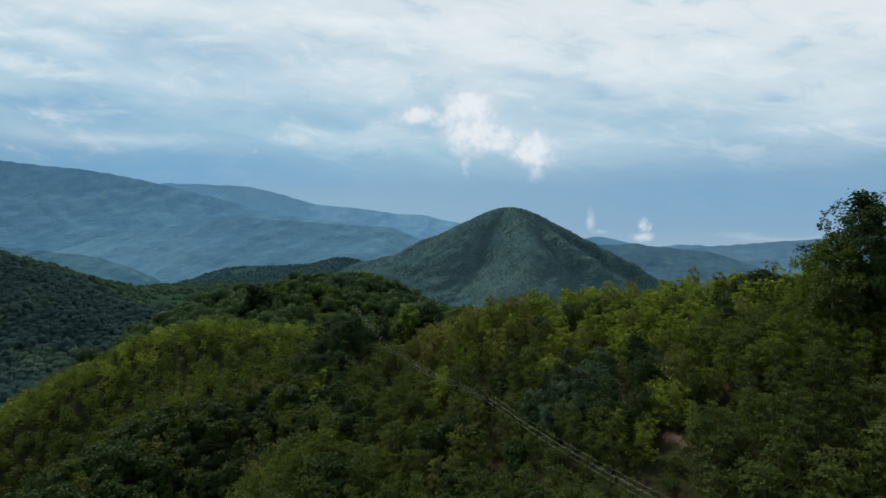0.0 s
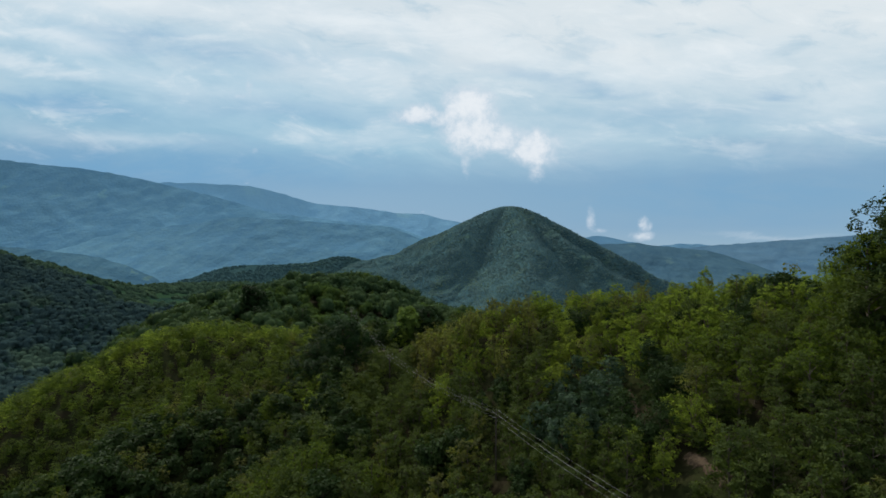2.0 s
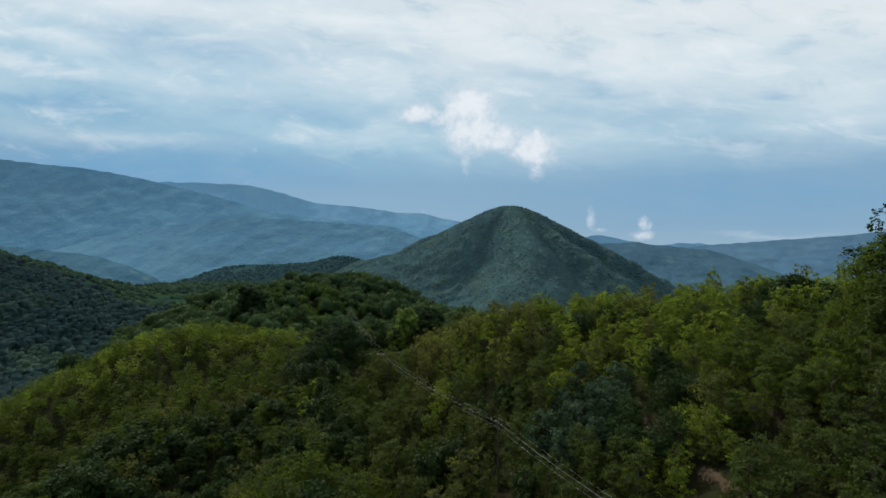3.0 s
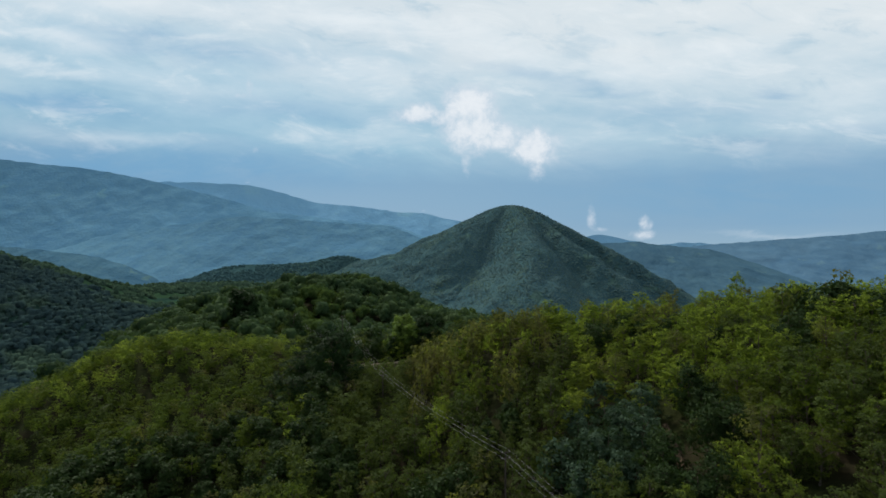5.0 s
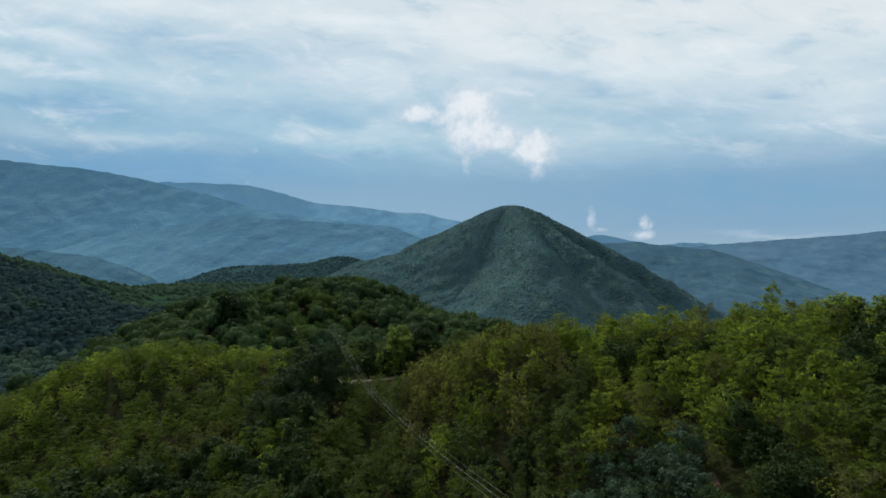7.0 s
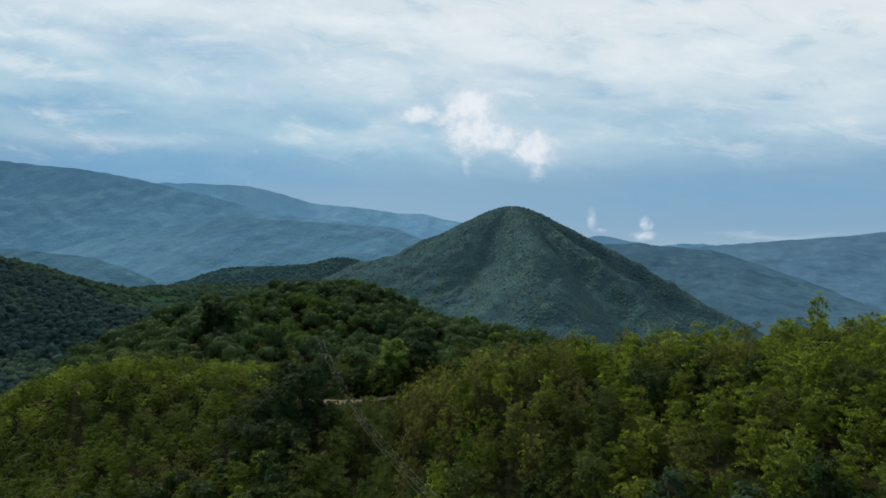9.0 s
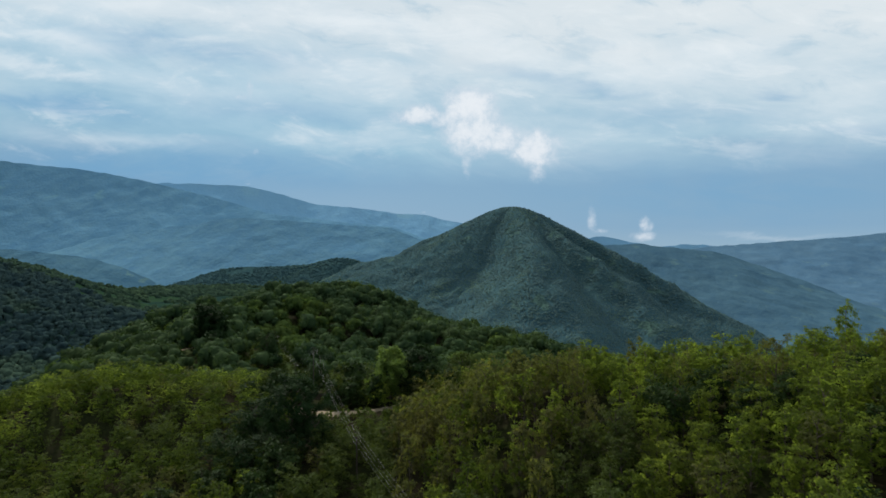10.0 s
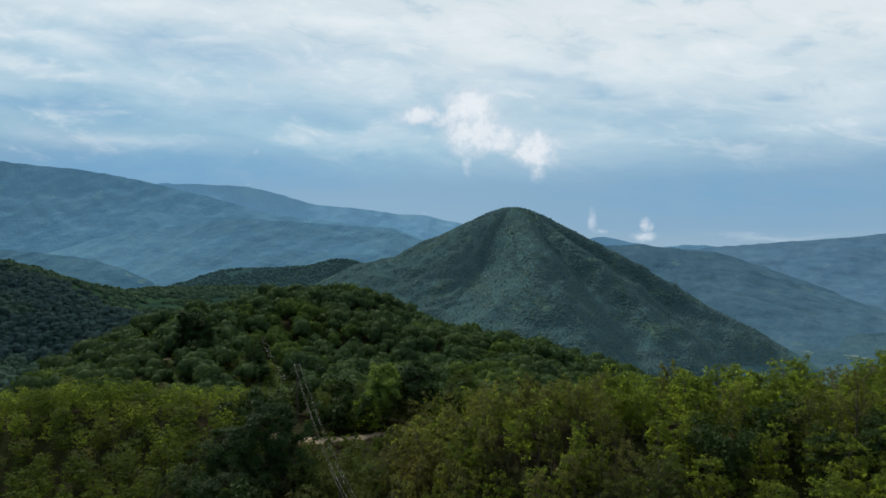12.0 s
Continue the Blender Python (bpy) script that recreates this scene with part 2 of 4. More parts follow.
LOCUST = foliage("locust_leaves", (0.065, 0.104, 0.028), (0.207, 0.266, 0.058), (0.154, 0.182, 0.049), 0.74)
# locust again, darkened: shade on the dome is put into the leaf colour
SHADED_LOCUST = foliage("shaded_locust_leaves", (0.036, 0.066, 0.015), (0.118, 0.161, 0.028), (0.089, 0.102, 0.024), 0.52)
HORNBEAM = foliage("hornbeam_leaves", (0.030, 0.049, 0.017), (0.087, 0.119, 0.031), (0.063, 0.082, 0.025), 0.42)
OAK = foliage("oak_leaves", (0.016, 0.033, 0.012), (0.038, 0.065, 0.020), (0.030, 0.052, 0.019), 0.26)
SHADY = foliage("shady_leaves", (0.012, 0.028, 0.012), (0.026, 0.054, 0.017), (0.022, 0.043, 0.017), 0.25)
THORN = foliage("thorn_leaves", (0.066, 0.079, 0.029), (0.141, 0.151, 0.052), (0.107, 0.102, 0.044), 0.54)
WILLOW = foliage("willow_leaves", (0.026, 0.053, 0.032), (0.055, 0.090, 0.055), (0.037, 0.065, 0.037), 0.3)
KNOLL = foliage("knoll_leaves", (0.018, 0.041, 0.022), (0.072, 0.115, 0.044), (0.068, 0.101, 0.039), 0.26, 0.06, 0.8, 0.02, 2.2, own=0.4)
THICKET = foliage("thicket_leaves", (0.030, 0.058, 0.020), (0.085, 0.128, 0.036), (0.065, 0.093, 0.027), 0.30, 0.06, 0.8, 0.0, 2.2)
# leaves of the far slopes: blue haze is mixed into the colour
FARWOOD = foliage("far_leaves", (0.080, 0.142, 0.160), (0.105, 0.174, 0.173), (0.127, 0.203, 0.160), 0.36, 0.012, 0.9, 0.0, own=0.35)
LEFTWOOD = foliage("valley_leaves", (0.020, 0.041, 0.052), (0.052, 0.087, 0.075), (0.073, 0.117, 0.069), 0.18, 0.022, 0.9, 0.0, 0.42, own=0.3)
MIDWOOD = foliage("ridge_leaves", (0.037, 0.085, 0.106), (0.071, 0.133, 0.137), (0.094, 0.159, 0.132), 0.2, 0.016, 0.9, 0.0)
LIME = foliage("lime_leaves", (0.082, 0.138, 0.035), (0.176, 0.253, 0.060), (0.140, 0.199, 0.052), 0.45)
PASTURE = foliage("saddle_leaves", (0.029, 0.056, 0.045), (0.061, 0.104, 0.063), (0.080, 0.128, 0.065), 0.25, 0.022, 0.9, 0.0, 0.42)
BARK = plain("bark", (0.06, 0.05, 0.04), (0.16, 0.135, 0.11), 6, 0.95, 0.5)
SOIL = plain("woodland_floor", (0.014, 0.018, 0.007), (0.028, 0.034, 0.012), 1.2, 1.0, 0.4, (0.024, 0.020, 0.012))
DIRT = plain("dirt_track", (0.20, 0.16, 0.115), (0.34, 0.29, 0.22), 1.2, 0.95, 0.3, (0.24, 0.20, 0.14))
EARTH = plain("bare_earth", (0.036, 0.028, 0.020), (0.105, 0.078, 0.053), 1.6, 0.95, 0.8)
GRASS = plain("rough_grass", (0.031, 0.053, 0.016), (0.056, 0.081, 0.026), 0.8, 0.95, 0.5, (0.043, 0.059, 0.021))
POLEWOOD = plain("weathered_pole", (0.040, 0.033, 0.028), (0.085, 0.070, 0.058), 9, 0.9, 0.3)
PORCELAIN = plain("porcelain", (0.5, 0.5, 0.48), (0.65, 0.64, 0.6), 9, 0.3, 0.0)
WIRE = plain("aluminium_wire", (0.221, 0.221, 0.215), (0.299, 0.299, 0.293), 5, 0.6, 0.0)
# far slopes: haze is painted into the base colours, bluer and paler with distance
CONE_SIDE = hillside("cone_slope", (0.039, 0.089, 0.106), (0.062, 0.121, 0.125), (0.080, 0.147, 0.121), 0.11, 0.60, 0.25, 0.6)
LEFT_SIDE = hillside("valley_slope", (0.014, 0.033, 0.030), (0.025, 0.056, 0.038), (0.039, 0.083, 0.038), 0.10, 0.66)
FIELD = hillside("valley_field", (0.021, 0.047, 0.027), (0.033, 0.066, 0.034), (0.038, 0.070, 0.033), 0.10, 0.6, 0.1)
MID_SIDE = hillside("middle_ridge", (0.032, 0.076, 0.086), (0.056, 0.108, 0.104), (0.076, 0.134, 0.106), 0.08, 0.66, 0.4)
RIGHT_SIDE = hillside("hazed_mountain", (0.080, 0.168, 0.262), (0.106, 0.200, 0.284), (0.116, 0.214, 0.280), 0.06, 0.64, 0.14, 0.5)
RIGHT_NEAR = hillside("hazed_ridge", (0.057, 0.123, 0.181), (0.077, 0.152, 0.198), (0.089, 0.167, 0.196), 0.07, 0.62, 0.22, 0.5)
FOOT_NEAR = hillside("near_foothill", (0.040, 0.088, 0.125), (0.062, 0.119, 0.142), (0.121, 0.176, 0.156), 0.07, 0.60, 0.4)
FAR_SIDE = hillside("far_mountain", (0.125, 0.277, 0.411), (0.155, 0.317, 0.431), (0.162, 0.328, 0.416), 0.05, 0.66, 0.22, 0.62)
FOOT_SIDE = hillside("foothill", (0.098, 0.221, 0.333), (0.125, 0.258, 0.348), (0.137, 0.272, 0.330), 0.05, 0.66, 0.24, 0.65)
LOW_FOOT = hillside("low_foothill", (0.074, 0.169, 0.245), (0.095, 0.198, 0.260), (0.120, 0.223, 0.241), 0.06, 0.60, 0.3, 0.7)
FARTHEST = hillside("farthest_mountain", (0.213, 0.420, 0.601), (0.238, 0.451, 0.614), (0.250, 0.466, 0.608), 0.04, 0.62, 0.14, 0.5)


# ---------------------------------------------------------------- mesh helpers


def mesh_of(name, verts, faces, material, smooth=False):
    """A mesh from numpy arrays: vertices (n, 3) and faces (m, 3) or (m, 4)."""
    me = bpy.data.meshes.new(name)
    k = faces.shape[1]
    me.vertices.add(len(verts)), me.loops.add(faces.size), me.polygons.add(len(faces))
    me.vertices.foreach_set("co", np.ascontiguousarray(verts, dtype=np.float32).ravel())
    me.loops.foreach_set("vertex_index", np.ascontiguousarray(faces, dtype=np.int32).ravel())
    me.polygons.foreach_set("loop_start", np.arange(0, faces.size, k, dtype=np.int32))
    me.polygons.foreach_set("use_smooth", np.full(len(faces), smooth))
    me.update(calc_edges=True)
    me.validate()
    me.materials.append(material)
    return me


def tiled(verts, faces, places, sizes, turns):
    """Copies of one small mesh at places, scaled (n, 3) and turned about z, as one array pair."""
    c, s = np.cos(turns)[:, None], np.sin(turns)[:, None]
    v = verts[None] * sizes[:, None, :]
    out = np.stack([v[..., 0] * c - v[..., 1] * s, v[..., 0] * s + v[..., 1] * c, v[..., 2]], -1) + places[:, None, :]
    f = faces[None] + (np.arange(len(places)) * len(verts))[:, None, None]
    return out.reshape(-1, 3), f.reshape(-1, faces.shape[1])


def joined(pairs):
    """Several (vertices, faces) of one face size as one."""
    v, f, n = [], [], 0
    for a, b in pairs:
        v.append(a), f.append(b + n)
        n += len(a)
    return np.concatenate(v), np.concatenate(f)


def part(name, me, parent, label=""):
    ob = new(name, me)
    ob.parent = parent
    return tagged(ob, label)


def bm_mesh(name, bm, material, smooth=True):
    me = bpy.data.meshes.new(name)
    for f in bm.faces:
        f.smooth = smooth
    bm.to_mesh(me)
    bm.free()
    me.materials.append(material)
    return me


def tube(points, radii, sides=6):
    """A tapered tube along points, as vertices and quads."""
    p = np.array(points, float)
    d = np.gradient(p, axis=0)
    d /= np.linalg.norm(d, axis=1)[:, None] + 1e-9
    ref = np.where(np.abs(d[:, 2:3]) > 0.9, [[1.0, 0, 0]], [[0, 0, 1.0]])
    a = np.cross(d, ref)
    a /= np.linalg.norm(a, axis=1)[:, None]
    b = np.cross(d, a)
    ang = np.arange(sides) * 2 * math.pi / sides
    ring = a[:, None] * np.cos(ang)[None, :, None] + b[:, None] * np.sin(ang)[None, :, None]
    v = (p[:, None] + ring * np.array(radii)[:, None, None]).reshape(-1, 3)
    i, j = np.meshgrid(np.arange(len(p) - 1), np.arange(sides), indexing="ij")
    k = (j + 1) % sides
    f = np.stack([i * sides + j, i * sides + k, (i + 1) * sides + k, (i + 1) * sides + j], -1).reshape(-1, 4)
    return v, f


# ---------------------------------------------------------------- the lie of the land
# rounded rises and hollows: middle x, y, half widths, height
HILLS = [
    (85, 155, 68, 80, 27.1),
    (71, 71, 56, 34, 18.4),
    (17, 167, 18, 23, 8.3),
    (-101, 217, 48, 23, 14.3),
    (-29, 210, 37, 20, 2.7),
    (-150, 253, 59, 33, 4.3),
    (-55.4, 537.1, 44.6, 42, 23),
    (-34.7, 431, 120.8, 18, 8.4),
    (-85, 322.4, 47.7, 42.2, 16.3),
    (-186.9, 397.7, 57.2, 55.4, 16),
    (-150, 224, 116, 277, 46.5),
    (-4, 120, 26, 57, -12.9),
    (-135, 161, 33, 34, -26),
    (36, -25, 101, 53, 74.6),
    (-4, 526, 263, 445, 85.6),
    (62, 209, 43, 29, -1.8),
    (-54, 128, 19, 38, -17.9),
    (-59, 355, 53, 61, -18.7),
    (-164.8, 542.2, 91, 133.6, 31.8),
    (-3, 111, 99, 200, 57.8),
    (179, 88, 121, 151, 104.9),
    (-97.5, 493.7, 35.9, 42.5, 14.8),
]


def smooth_noise(x, y, cell, seed):
    """Value noise over the plan, -1 to 1."""
    gx, gy = np.asarray(x) / cell, np.asarray(y) / cell
    ix, iy = np.floor(gx), np.floor(gy)
    fx, fy = gx - ix, gy - iy
    fx, fy = fx * fx * (3 - 2 * fx), fy * fy * (3 - 2 * fy)

    def hashed(a, b):
        h = np.sin(a * 127.1 + b * 311.7 + seed * 74.7) * 43758.5453
        return 2 * (h - np.floor(h)) - 1
    top = hashed(ix, iy) * (1 - fx) + hashed(ix + 1, iy) * fx
    low = hashed(ix, iy + 1) * (1 - fx) + hashed(ix + 1, iy + 1) * fx
    return top * (1 - fy) + low * fy


def land(x, y):
    """Height of the ground."""
    x, y = np.asarray(x, float), np.asarray(y, float)
    z = np.full(np.broadcast(x, y).shape, -110.0)
    for cx, cy, wx, wy, h in HILLS:
        z = z + h * np.exp(-((x - cx) / wx) ** 2 - ((y - cy) / wy) ** 2)
    away = np.clip(((x + 20) / 480) ** 4 + ((y - 280) / 620) ** 4, 0, 40)
    z = z - 310 * (1 - np.exp(-away))
    return z + 0.5 * smooth_noise(x, y, 9, 1) + 0.9 * smooth_noise(x, y, 23, 2)


def build_ground():
    """One sheet: rings round the start of the flight, finer near it, out past the horizon."""
    ang = np.radians(np.concatenate([np.arange(-50, 50, 0.5), np.arange(50, 310, 4.0)]))
    rad = np.concatenate([np.arange(4, 360, 2.5), np.geomspace(360, 5000, 110), [9000, 20000, 40000]])
    a, r = np.meshgrid(ang, rad, indexing="ij")
    x, y = r * np.sin(a), r * np.cos(a) - 20
    v = np.stack([x, y, land(x, y)], -1).reshape(-1, 3)
    na, nr = a.shape
    i, j = np.meshgrid(np.arange(na), np.arange(nr - 1), indexing="ij")
    i2 = (i + 1) % na
    f = np.stack([i * nr + j, i * nr + j + 1, i2 * nr + j + 1, i2 * nr + j], -1).reshape(-1, 4)
    hub = np.array([[0, -20, float(land(0, -20))]])
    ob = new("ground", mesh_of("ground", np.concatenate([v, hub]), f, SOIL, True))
    tagged(ob, "dark woodland floor of rolling hills and valleys", "ground", kind="structure")


build_ground()


# ---------------------------------------------------------------- far hills and mountains
def ridged(x, y, cell, seed, octaves=4):
    z, amp = 0.0, 1.0
    for o in range(octaves):
        z = z + amp * (1 - 2 * np.abs(smooth_noise(x, y, cell / 2 ** o, seed + o)))
        amp *= 0.5
    return z / 2


def sheet_hill(name, fn, x0, x1, y0, y1, nx, ny, material, label, back=160):
    """A slope seen from the flight, up to its crest at y1, and a plain back that falls away behind it."""
    xs = np.linspace(x0, x1, nx)
    pairs = []
    for ys in (np.linspace(y0, y1, ny), np.array([y1, y1 + back * 0.4, y1 + back])):
        x, y = np.meshgrid(xs, ys)
        z = fn(x, np.minimum(y, y1)) - 0.6 * np.clip(y - y1, 0, None)
        i, j = np.meshgrid(np.arange(len(ys) - 1), np.arange(nx - 1), indexing="ij")
        f = np.stack([i * nx + j, i * nx + j + 1, (i + 1) * nx + j + 1, (i + 1) * nx + j], -1).reshape(-1, 4)
        pairs.append((np.stack([x, y, z], -1).reshape(-1, 3), f))
    ob = new(name, mesh_of(name, *joined(pairs), material, True))
    return tagged(ob, label, "hill", kind="structure")


CONE_SPURS = [(-1.02, 0.36, 26), (-0.38, 0.25, -92), (0.08, 0.22, 52), (0.36, 0.10, -36), (0.56, 0.12, 40), (0.76, 0.09, -28), (0.92, 0.11, 22), (1.10, 0.08, -12)]


def cone_hill(x, y):
    """The round-topped conical hill: steeper towards its right side."""
    dx, dy = x - 306, y - 2600
    r = np.hypot(dx, dy)
    side = dx / (r + 1)
    slope = 0.585 + 0.03 * side + 0.04 * np.sin(5 * np.arctan2(dy, dx) + 0.6)
    z = 232 - slope * (np.sqrt(r * r + 75 ** 2) - 75) - 0.02 * np.clip(-dx - 150, 0, None)
    z = z + 0.00047 * np.clip(-dx - 300, 0, 400) ** 2
    z = z + 3 * smooth_noise(x, y, 60, 13) + 1.5 * smooth_noise(x, y, 24, 5)
    # spurs run down the near side: direction (0: towards the flight, positive: right), half width, height
    way = np.arctan2(dx, -dy) + 0.10 * smooth_noise(x, y, 280, 17) + 0.05 * smooth_noise(x, y, 100, 19)
    rise = np.clip((r - 30) / 420, 0, 1.15) * np.clip((1250 - r) / 500, 0, 1)
    for to, half, high in CONE_SPURS:
        reach = np.clip((820 - r) / 420, 0.25, 1) if to < 0 else 1.0
        z = z + high * rise * reach * np.exp(-((way - to) / half) ** 2)
    return z + rise * (10 * smooth_noise(way * 300, r * 0.25, 34, 24) + 6 * smooth_noise(way * 300, r * 0.4, 15, 26))


def left_hill(x, y):
    """The wooded hill across the valley, with a lower saddle of fields behind it."""
    r = np.hypot(x + 1480, y - 1640)
    z = 62 - 0.362 * (np.sqrt(r * r + 60 ** 2) - 60) + ridged(x, y, 300, 21) * 22
    shelf = -118 - 0.10 * np.clip(2050 - y, 0, 900) - 0.00012 * (x + 950) ** 2 + ridged(x, y, 260, 27) * 9
    return np.maximum(z, shelf) + 2.5 * smooth_noise(x, y, 20, 25)


def profile(x, stops):
    """A smooth crest line through a few heights."""
    sx, sz = [s[0] for s in stops], [s[1] for s in stops]
    return (np.interp(x - 60, sx, sz) + np.interp(x, sx, sz) * 2 + np.interp(x + 60, sx, sz)) / 4


def range_of(stops, y_crest, run, seed, cell, rough, curve=1.35):
    """A long ridge whose crest keeps the given heights; spurs run down to the valley floor, a run's length before it."""
    def fn(x, y):
        down = (y_crest - y) / run
        top = profile(x, stops) + 400
        z = top * np.where(down > 0, np.clip(1 - down, 0, 1) ** curve, 1 + 1.5 * down) - 402
        fade = np.clip(np.abs(down) * 4, 0.06, 1) * np.clip(top / 250, 0, 1) * np.clip(1.9 * (1 - down), 0.1, 1)
        bent = x + 0.4 * y + 0.35 * cell * smooth_noise(x, y, 0.6 * cell, seed + 9)
        spurs, weight, size = 0.0, 0.62, 0.42 * cell
        for o in range(4):
            spurs = spurs + weight * (1 - 2.2 * np.abs(smooth_noise(bent + 37 * o, y * (0.45 + 0.12 * o), size, seed + o)))
            weight, size = weight * 0.62, size * 0.52
        edge = 7 * smooth_noise(x, y, 170, seed + 4) + 4 * smooth_noise(x, y, 60, seed + 5)
        return z + (spurs - 0.3) * rough * 0.2 * fade + edge
    return fn


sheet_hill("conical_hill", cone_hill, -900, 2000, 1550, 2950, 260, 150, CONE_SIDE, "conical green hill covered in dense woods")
sheet_hill("valley_hill", left_hill, -2300, -150, 850, 2500, 150, 110, LEFT_SIDE, "dark wooded hillside across the valley with small fields")
def at(px, py, d):
    """x and z of a bearing, as seen from the start of the flight, at a distance ahead."""
    return ((px - 784) / 1005.0 * d, EYE + (441 - py) / 1005.0 * d)


def crest(d, *pairs):
    return [at(px, py, d) for px, py in pairs]


middle = crest(3000, (150, 590), (310, 503), (400, 472), (480, 469), (550, 466), (590, 452), (650, 462), (760, 500), (900, 560))
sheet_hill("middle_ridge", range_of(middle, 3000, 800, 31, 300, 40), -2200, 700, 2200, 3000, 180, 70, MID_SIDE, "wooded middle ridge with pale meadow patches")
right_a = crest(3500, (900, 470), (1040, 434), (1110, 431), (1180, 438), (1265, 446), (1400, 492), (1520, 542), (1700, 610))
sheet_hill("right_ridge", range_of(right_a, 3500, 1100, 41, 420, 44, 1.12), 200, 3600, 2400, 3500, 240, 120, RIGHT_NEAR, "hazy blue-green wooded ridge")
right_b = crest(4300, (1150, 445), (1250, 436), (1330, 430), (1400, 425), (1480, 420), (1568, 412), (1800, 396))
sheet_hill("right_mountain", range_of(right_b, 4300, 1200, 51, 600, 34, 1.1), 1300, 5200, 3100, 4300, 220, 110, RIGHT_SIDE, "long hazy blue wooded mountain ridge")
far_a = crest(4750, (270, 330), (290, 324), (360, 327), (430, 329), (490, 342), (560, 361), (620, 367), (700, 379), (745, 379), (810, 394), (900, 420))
sheet_hill("far_mountain", range_of(far_a, 4750, 1000, 61, 700, 30, 1.1), -2900, 900, 3750, 4750, 240, 100, FARTHEST, "distant wooded mountain ridge tinted hazy blue")
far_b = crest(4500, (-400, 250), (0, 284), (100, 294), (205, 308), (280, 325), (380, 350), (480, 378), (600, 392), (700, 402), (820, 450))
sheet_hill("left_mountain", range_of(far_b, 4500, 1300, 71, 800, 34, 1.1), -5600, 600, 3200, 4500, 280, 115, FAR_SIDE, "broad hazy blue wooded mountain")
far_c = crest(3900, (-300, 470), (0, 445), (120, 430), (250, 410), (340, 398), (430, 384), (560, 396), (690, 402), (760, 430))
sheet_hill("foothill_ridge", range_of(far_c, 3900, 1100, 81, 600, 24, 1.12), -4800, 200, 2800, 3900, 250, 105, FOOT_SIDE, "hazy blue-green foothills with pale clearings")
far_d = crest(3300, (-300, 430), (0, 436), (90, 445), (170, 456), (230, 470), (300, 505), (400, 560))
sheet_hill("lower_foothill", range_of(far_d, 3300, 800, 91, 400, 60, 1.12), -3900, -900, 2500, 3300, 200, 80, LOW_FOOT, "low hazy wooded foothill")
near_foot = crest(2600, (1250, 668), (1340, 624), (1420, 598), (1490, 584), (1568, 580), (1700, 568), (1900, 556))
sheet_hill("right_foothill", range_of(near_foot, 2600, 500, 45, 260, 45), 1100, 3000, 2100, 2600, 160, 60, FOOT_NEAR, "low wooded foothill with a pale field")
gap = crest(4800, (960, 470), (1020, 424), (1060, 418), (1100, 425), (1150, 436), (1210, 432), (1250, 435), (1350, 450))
sheet_hill("gap_mountain", range_of(gap, 4800, 600, 95, 500, 30), 700, 2900, 4200, 4800, 110, 40, FARTHEST, "faint mountain in the gap tinted hazy blue")


def valley_floor(x, y):
    """Low wooded ground between the hills."""
    return -388 + 16 * smooth_noise(x, y, 420, 101) + 9 * smooth_noise(x, y, 150, 102) + 4 * smooth_noise(x, y, 60, 103)


sheet_hill("valley_floor", valley_floor, -4200, 4200, 800, 4700, 200, 120, FOOT_NEAR, "hazy wooded valley floor between the hills")


# small green fields on the saddle of the valley hill: middle x, y, half widths
FIELDS = [(-1005, 1745, 26, 42), (-975, 1830, 34, 34), (-925, 1800, 24, 46), (-850, 1830, 44, 40), (-950, 1960, 70, 50), (-790, 1930, 50, 45), (-1050, 1680, 22, 34),
          (-1085, 1830, 30, 60), (-1120, 1760, 22, 40), (-1040, 1900, 40, 34), (-1010, 1640, 20, 30)]


def field_sheet(cx, cy, wx, wy):
    """A field with an uneven outline, lying on the slope."""
    ang, rad = np.meshgrid(np.linspace(0, 2 * math.pi, 29)[:-1], np.linspace(0, 1, 6), indexing="ij")
    edge = rad * (1 + 0.22 * np.sin(2 * ang + cx) + 0.12 * np.sin(5 * ang + cy))
    x, y = cx + wx * edge * np.cos(ang), cy + wy * edge * np.sin(ang)
    n = rad.shape[1]
    i, j = np.meshgrid(np.arange(28), np.arange(n - 1), indexing="ij")
    k = (i + 1) % 28
    f = np.stack([i * n + j, i * n + j + 1, k * n + j + 1, k * n + j], -1).reshape(-1, 4)
    z = left_hill(x, y) + 1.6 - 1.5 * (rad > 0.9)
    ob = new("field", mesh_of("field", np.stack([x, y, z], -1).reshape(-1, 3), f, FIELD, True))
    tagged(ob, "small green field among woods across the valley", "field", kind="structure")


for spot in FIELDS:
    field_sheet(*spot)


# ---------------------------------------------------------------- trees
def sprays(centres, outward, size, r, loose=0.75, long=1.8):
    """Leaf sprays: one pointed blade each, as triangles, that face away from the crown's middle, more or less."""
    n = len(centres)
    face = outward + loose * r.normal(size=(n, 3))
    face /= np.linalg.norm(face, axis=1)[:, None] + 1e-9
    d = np.cross(face, r.normal(size=(n, 3)))
    d /= np.linalg.norm(d, axis=1)[:, None] + 1e-9
    w = np.cross(d, face)
    s = size * r.uniform(0.55, 1.45, (n, 1))
    tip, tail = centres + d * s * long * 0.6, centres - d * s * long * 0.4
    v = np.stack([tail + w * s * 0.55, tail - w * s * 0.55, tip], 1).reshape(-1, 3)
    return v, np.arange(3 * n).reshape(n, 3)


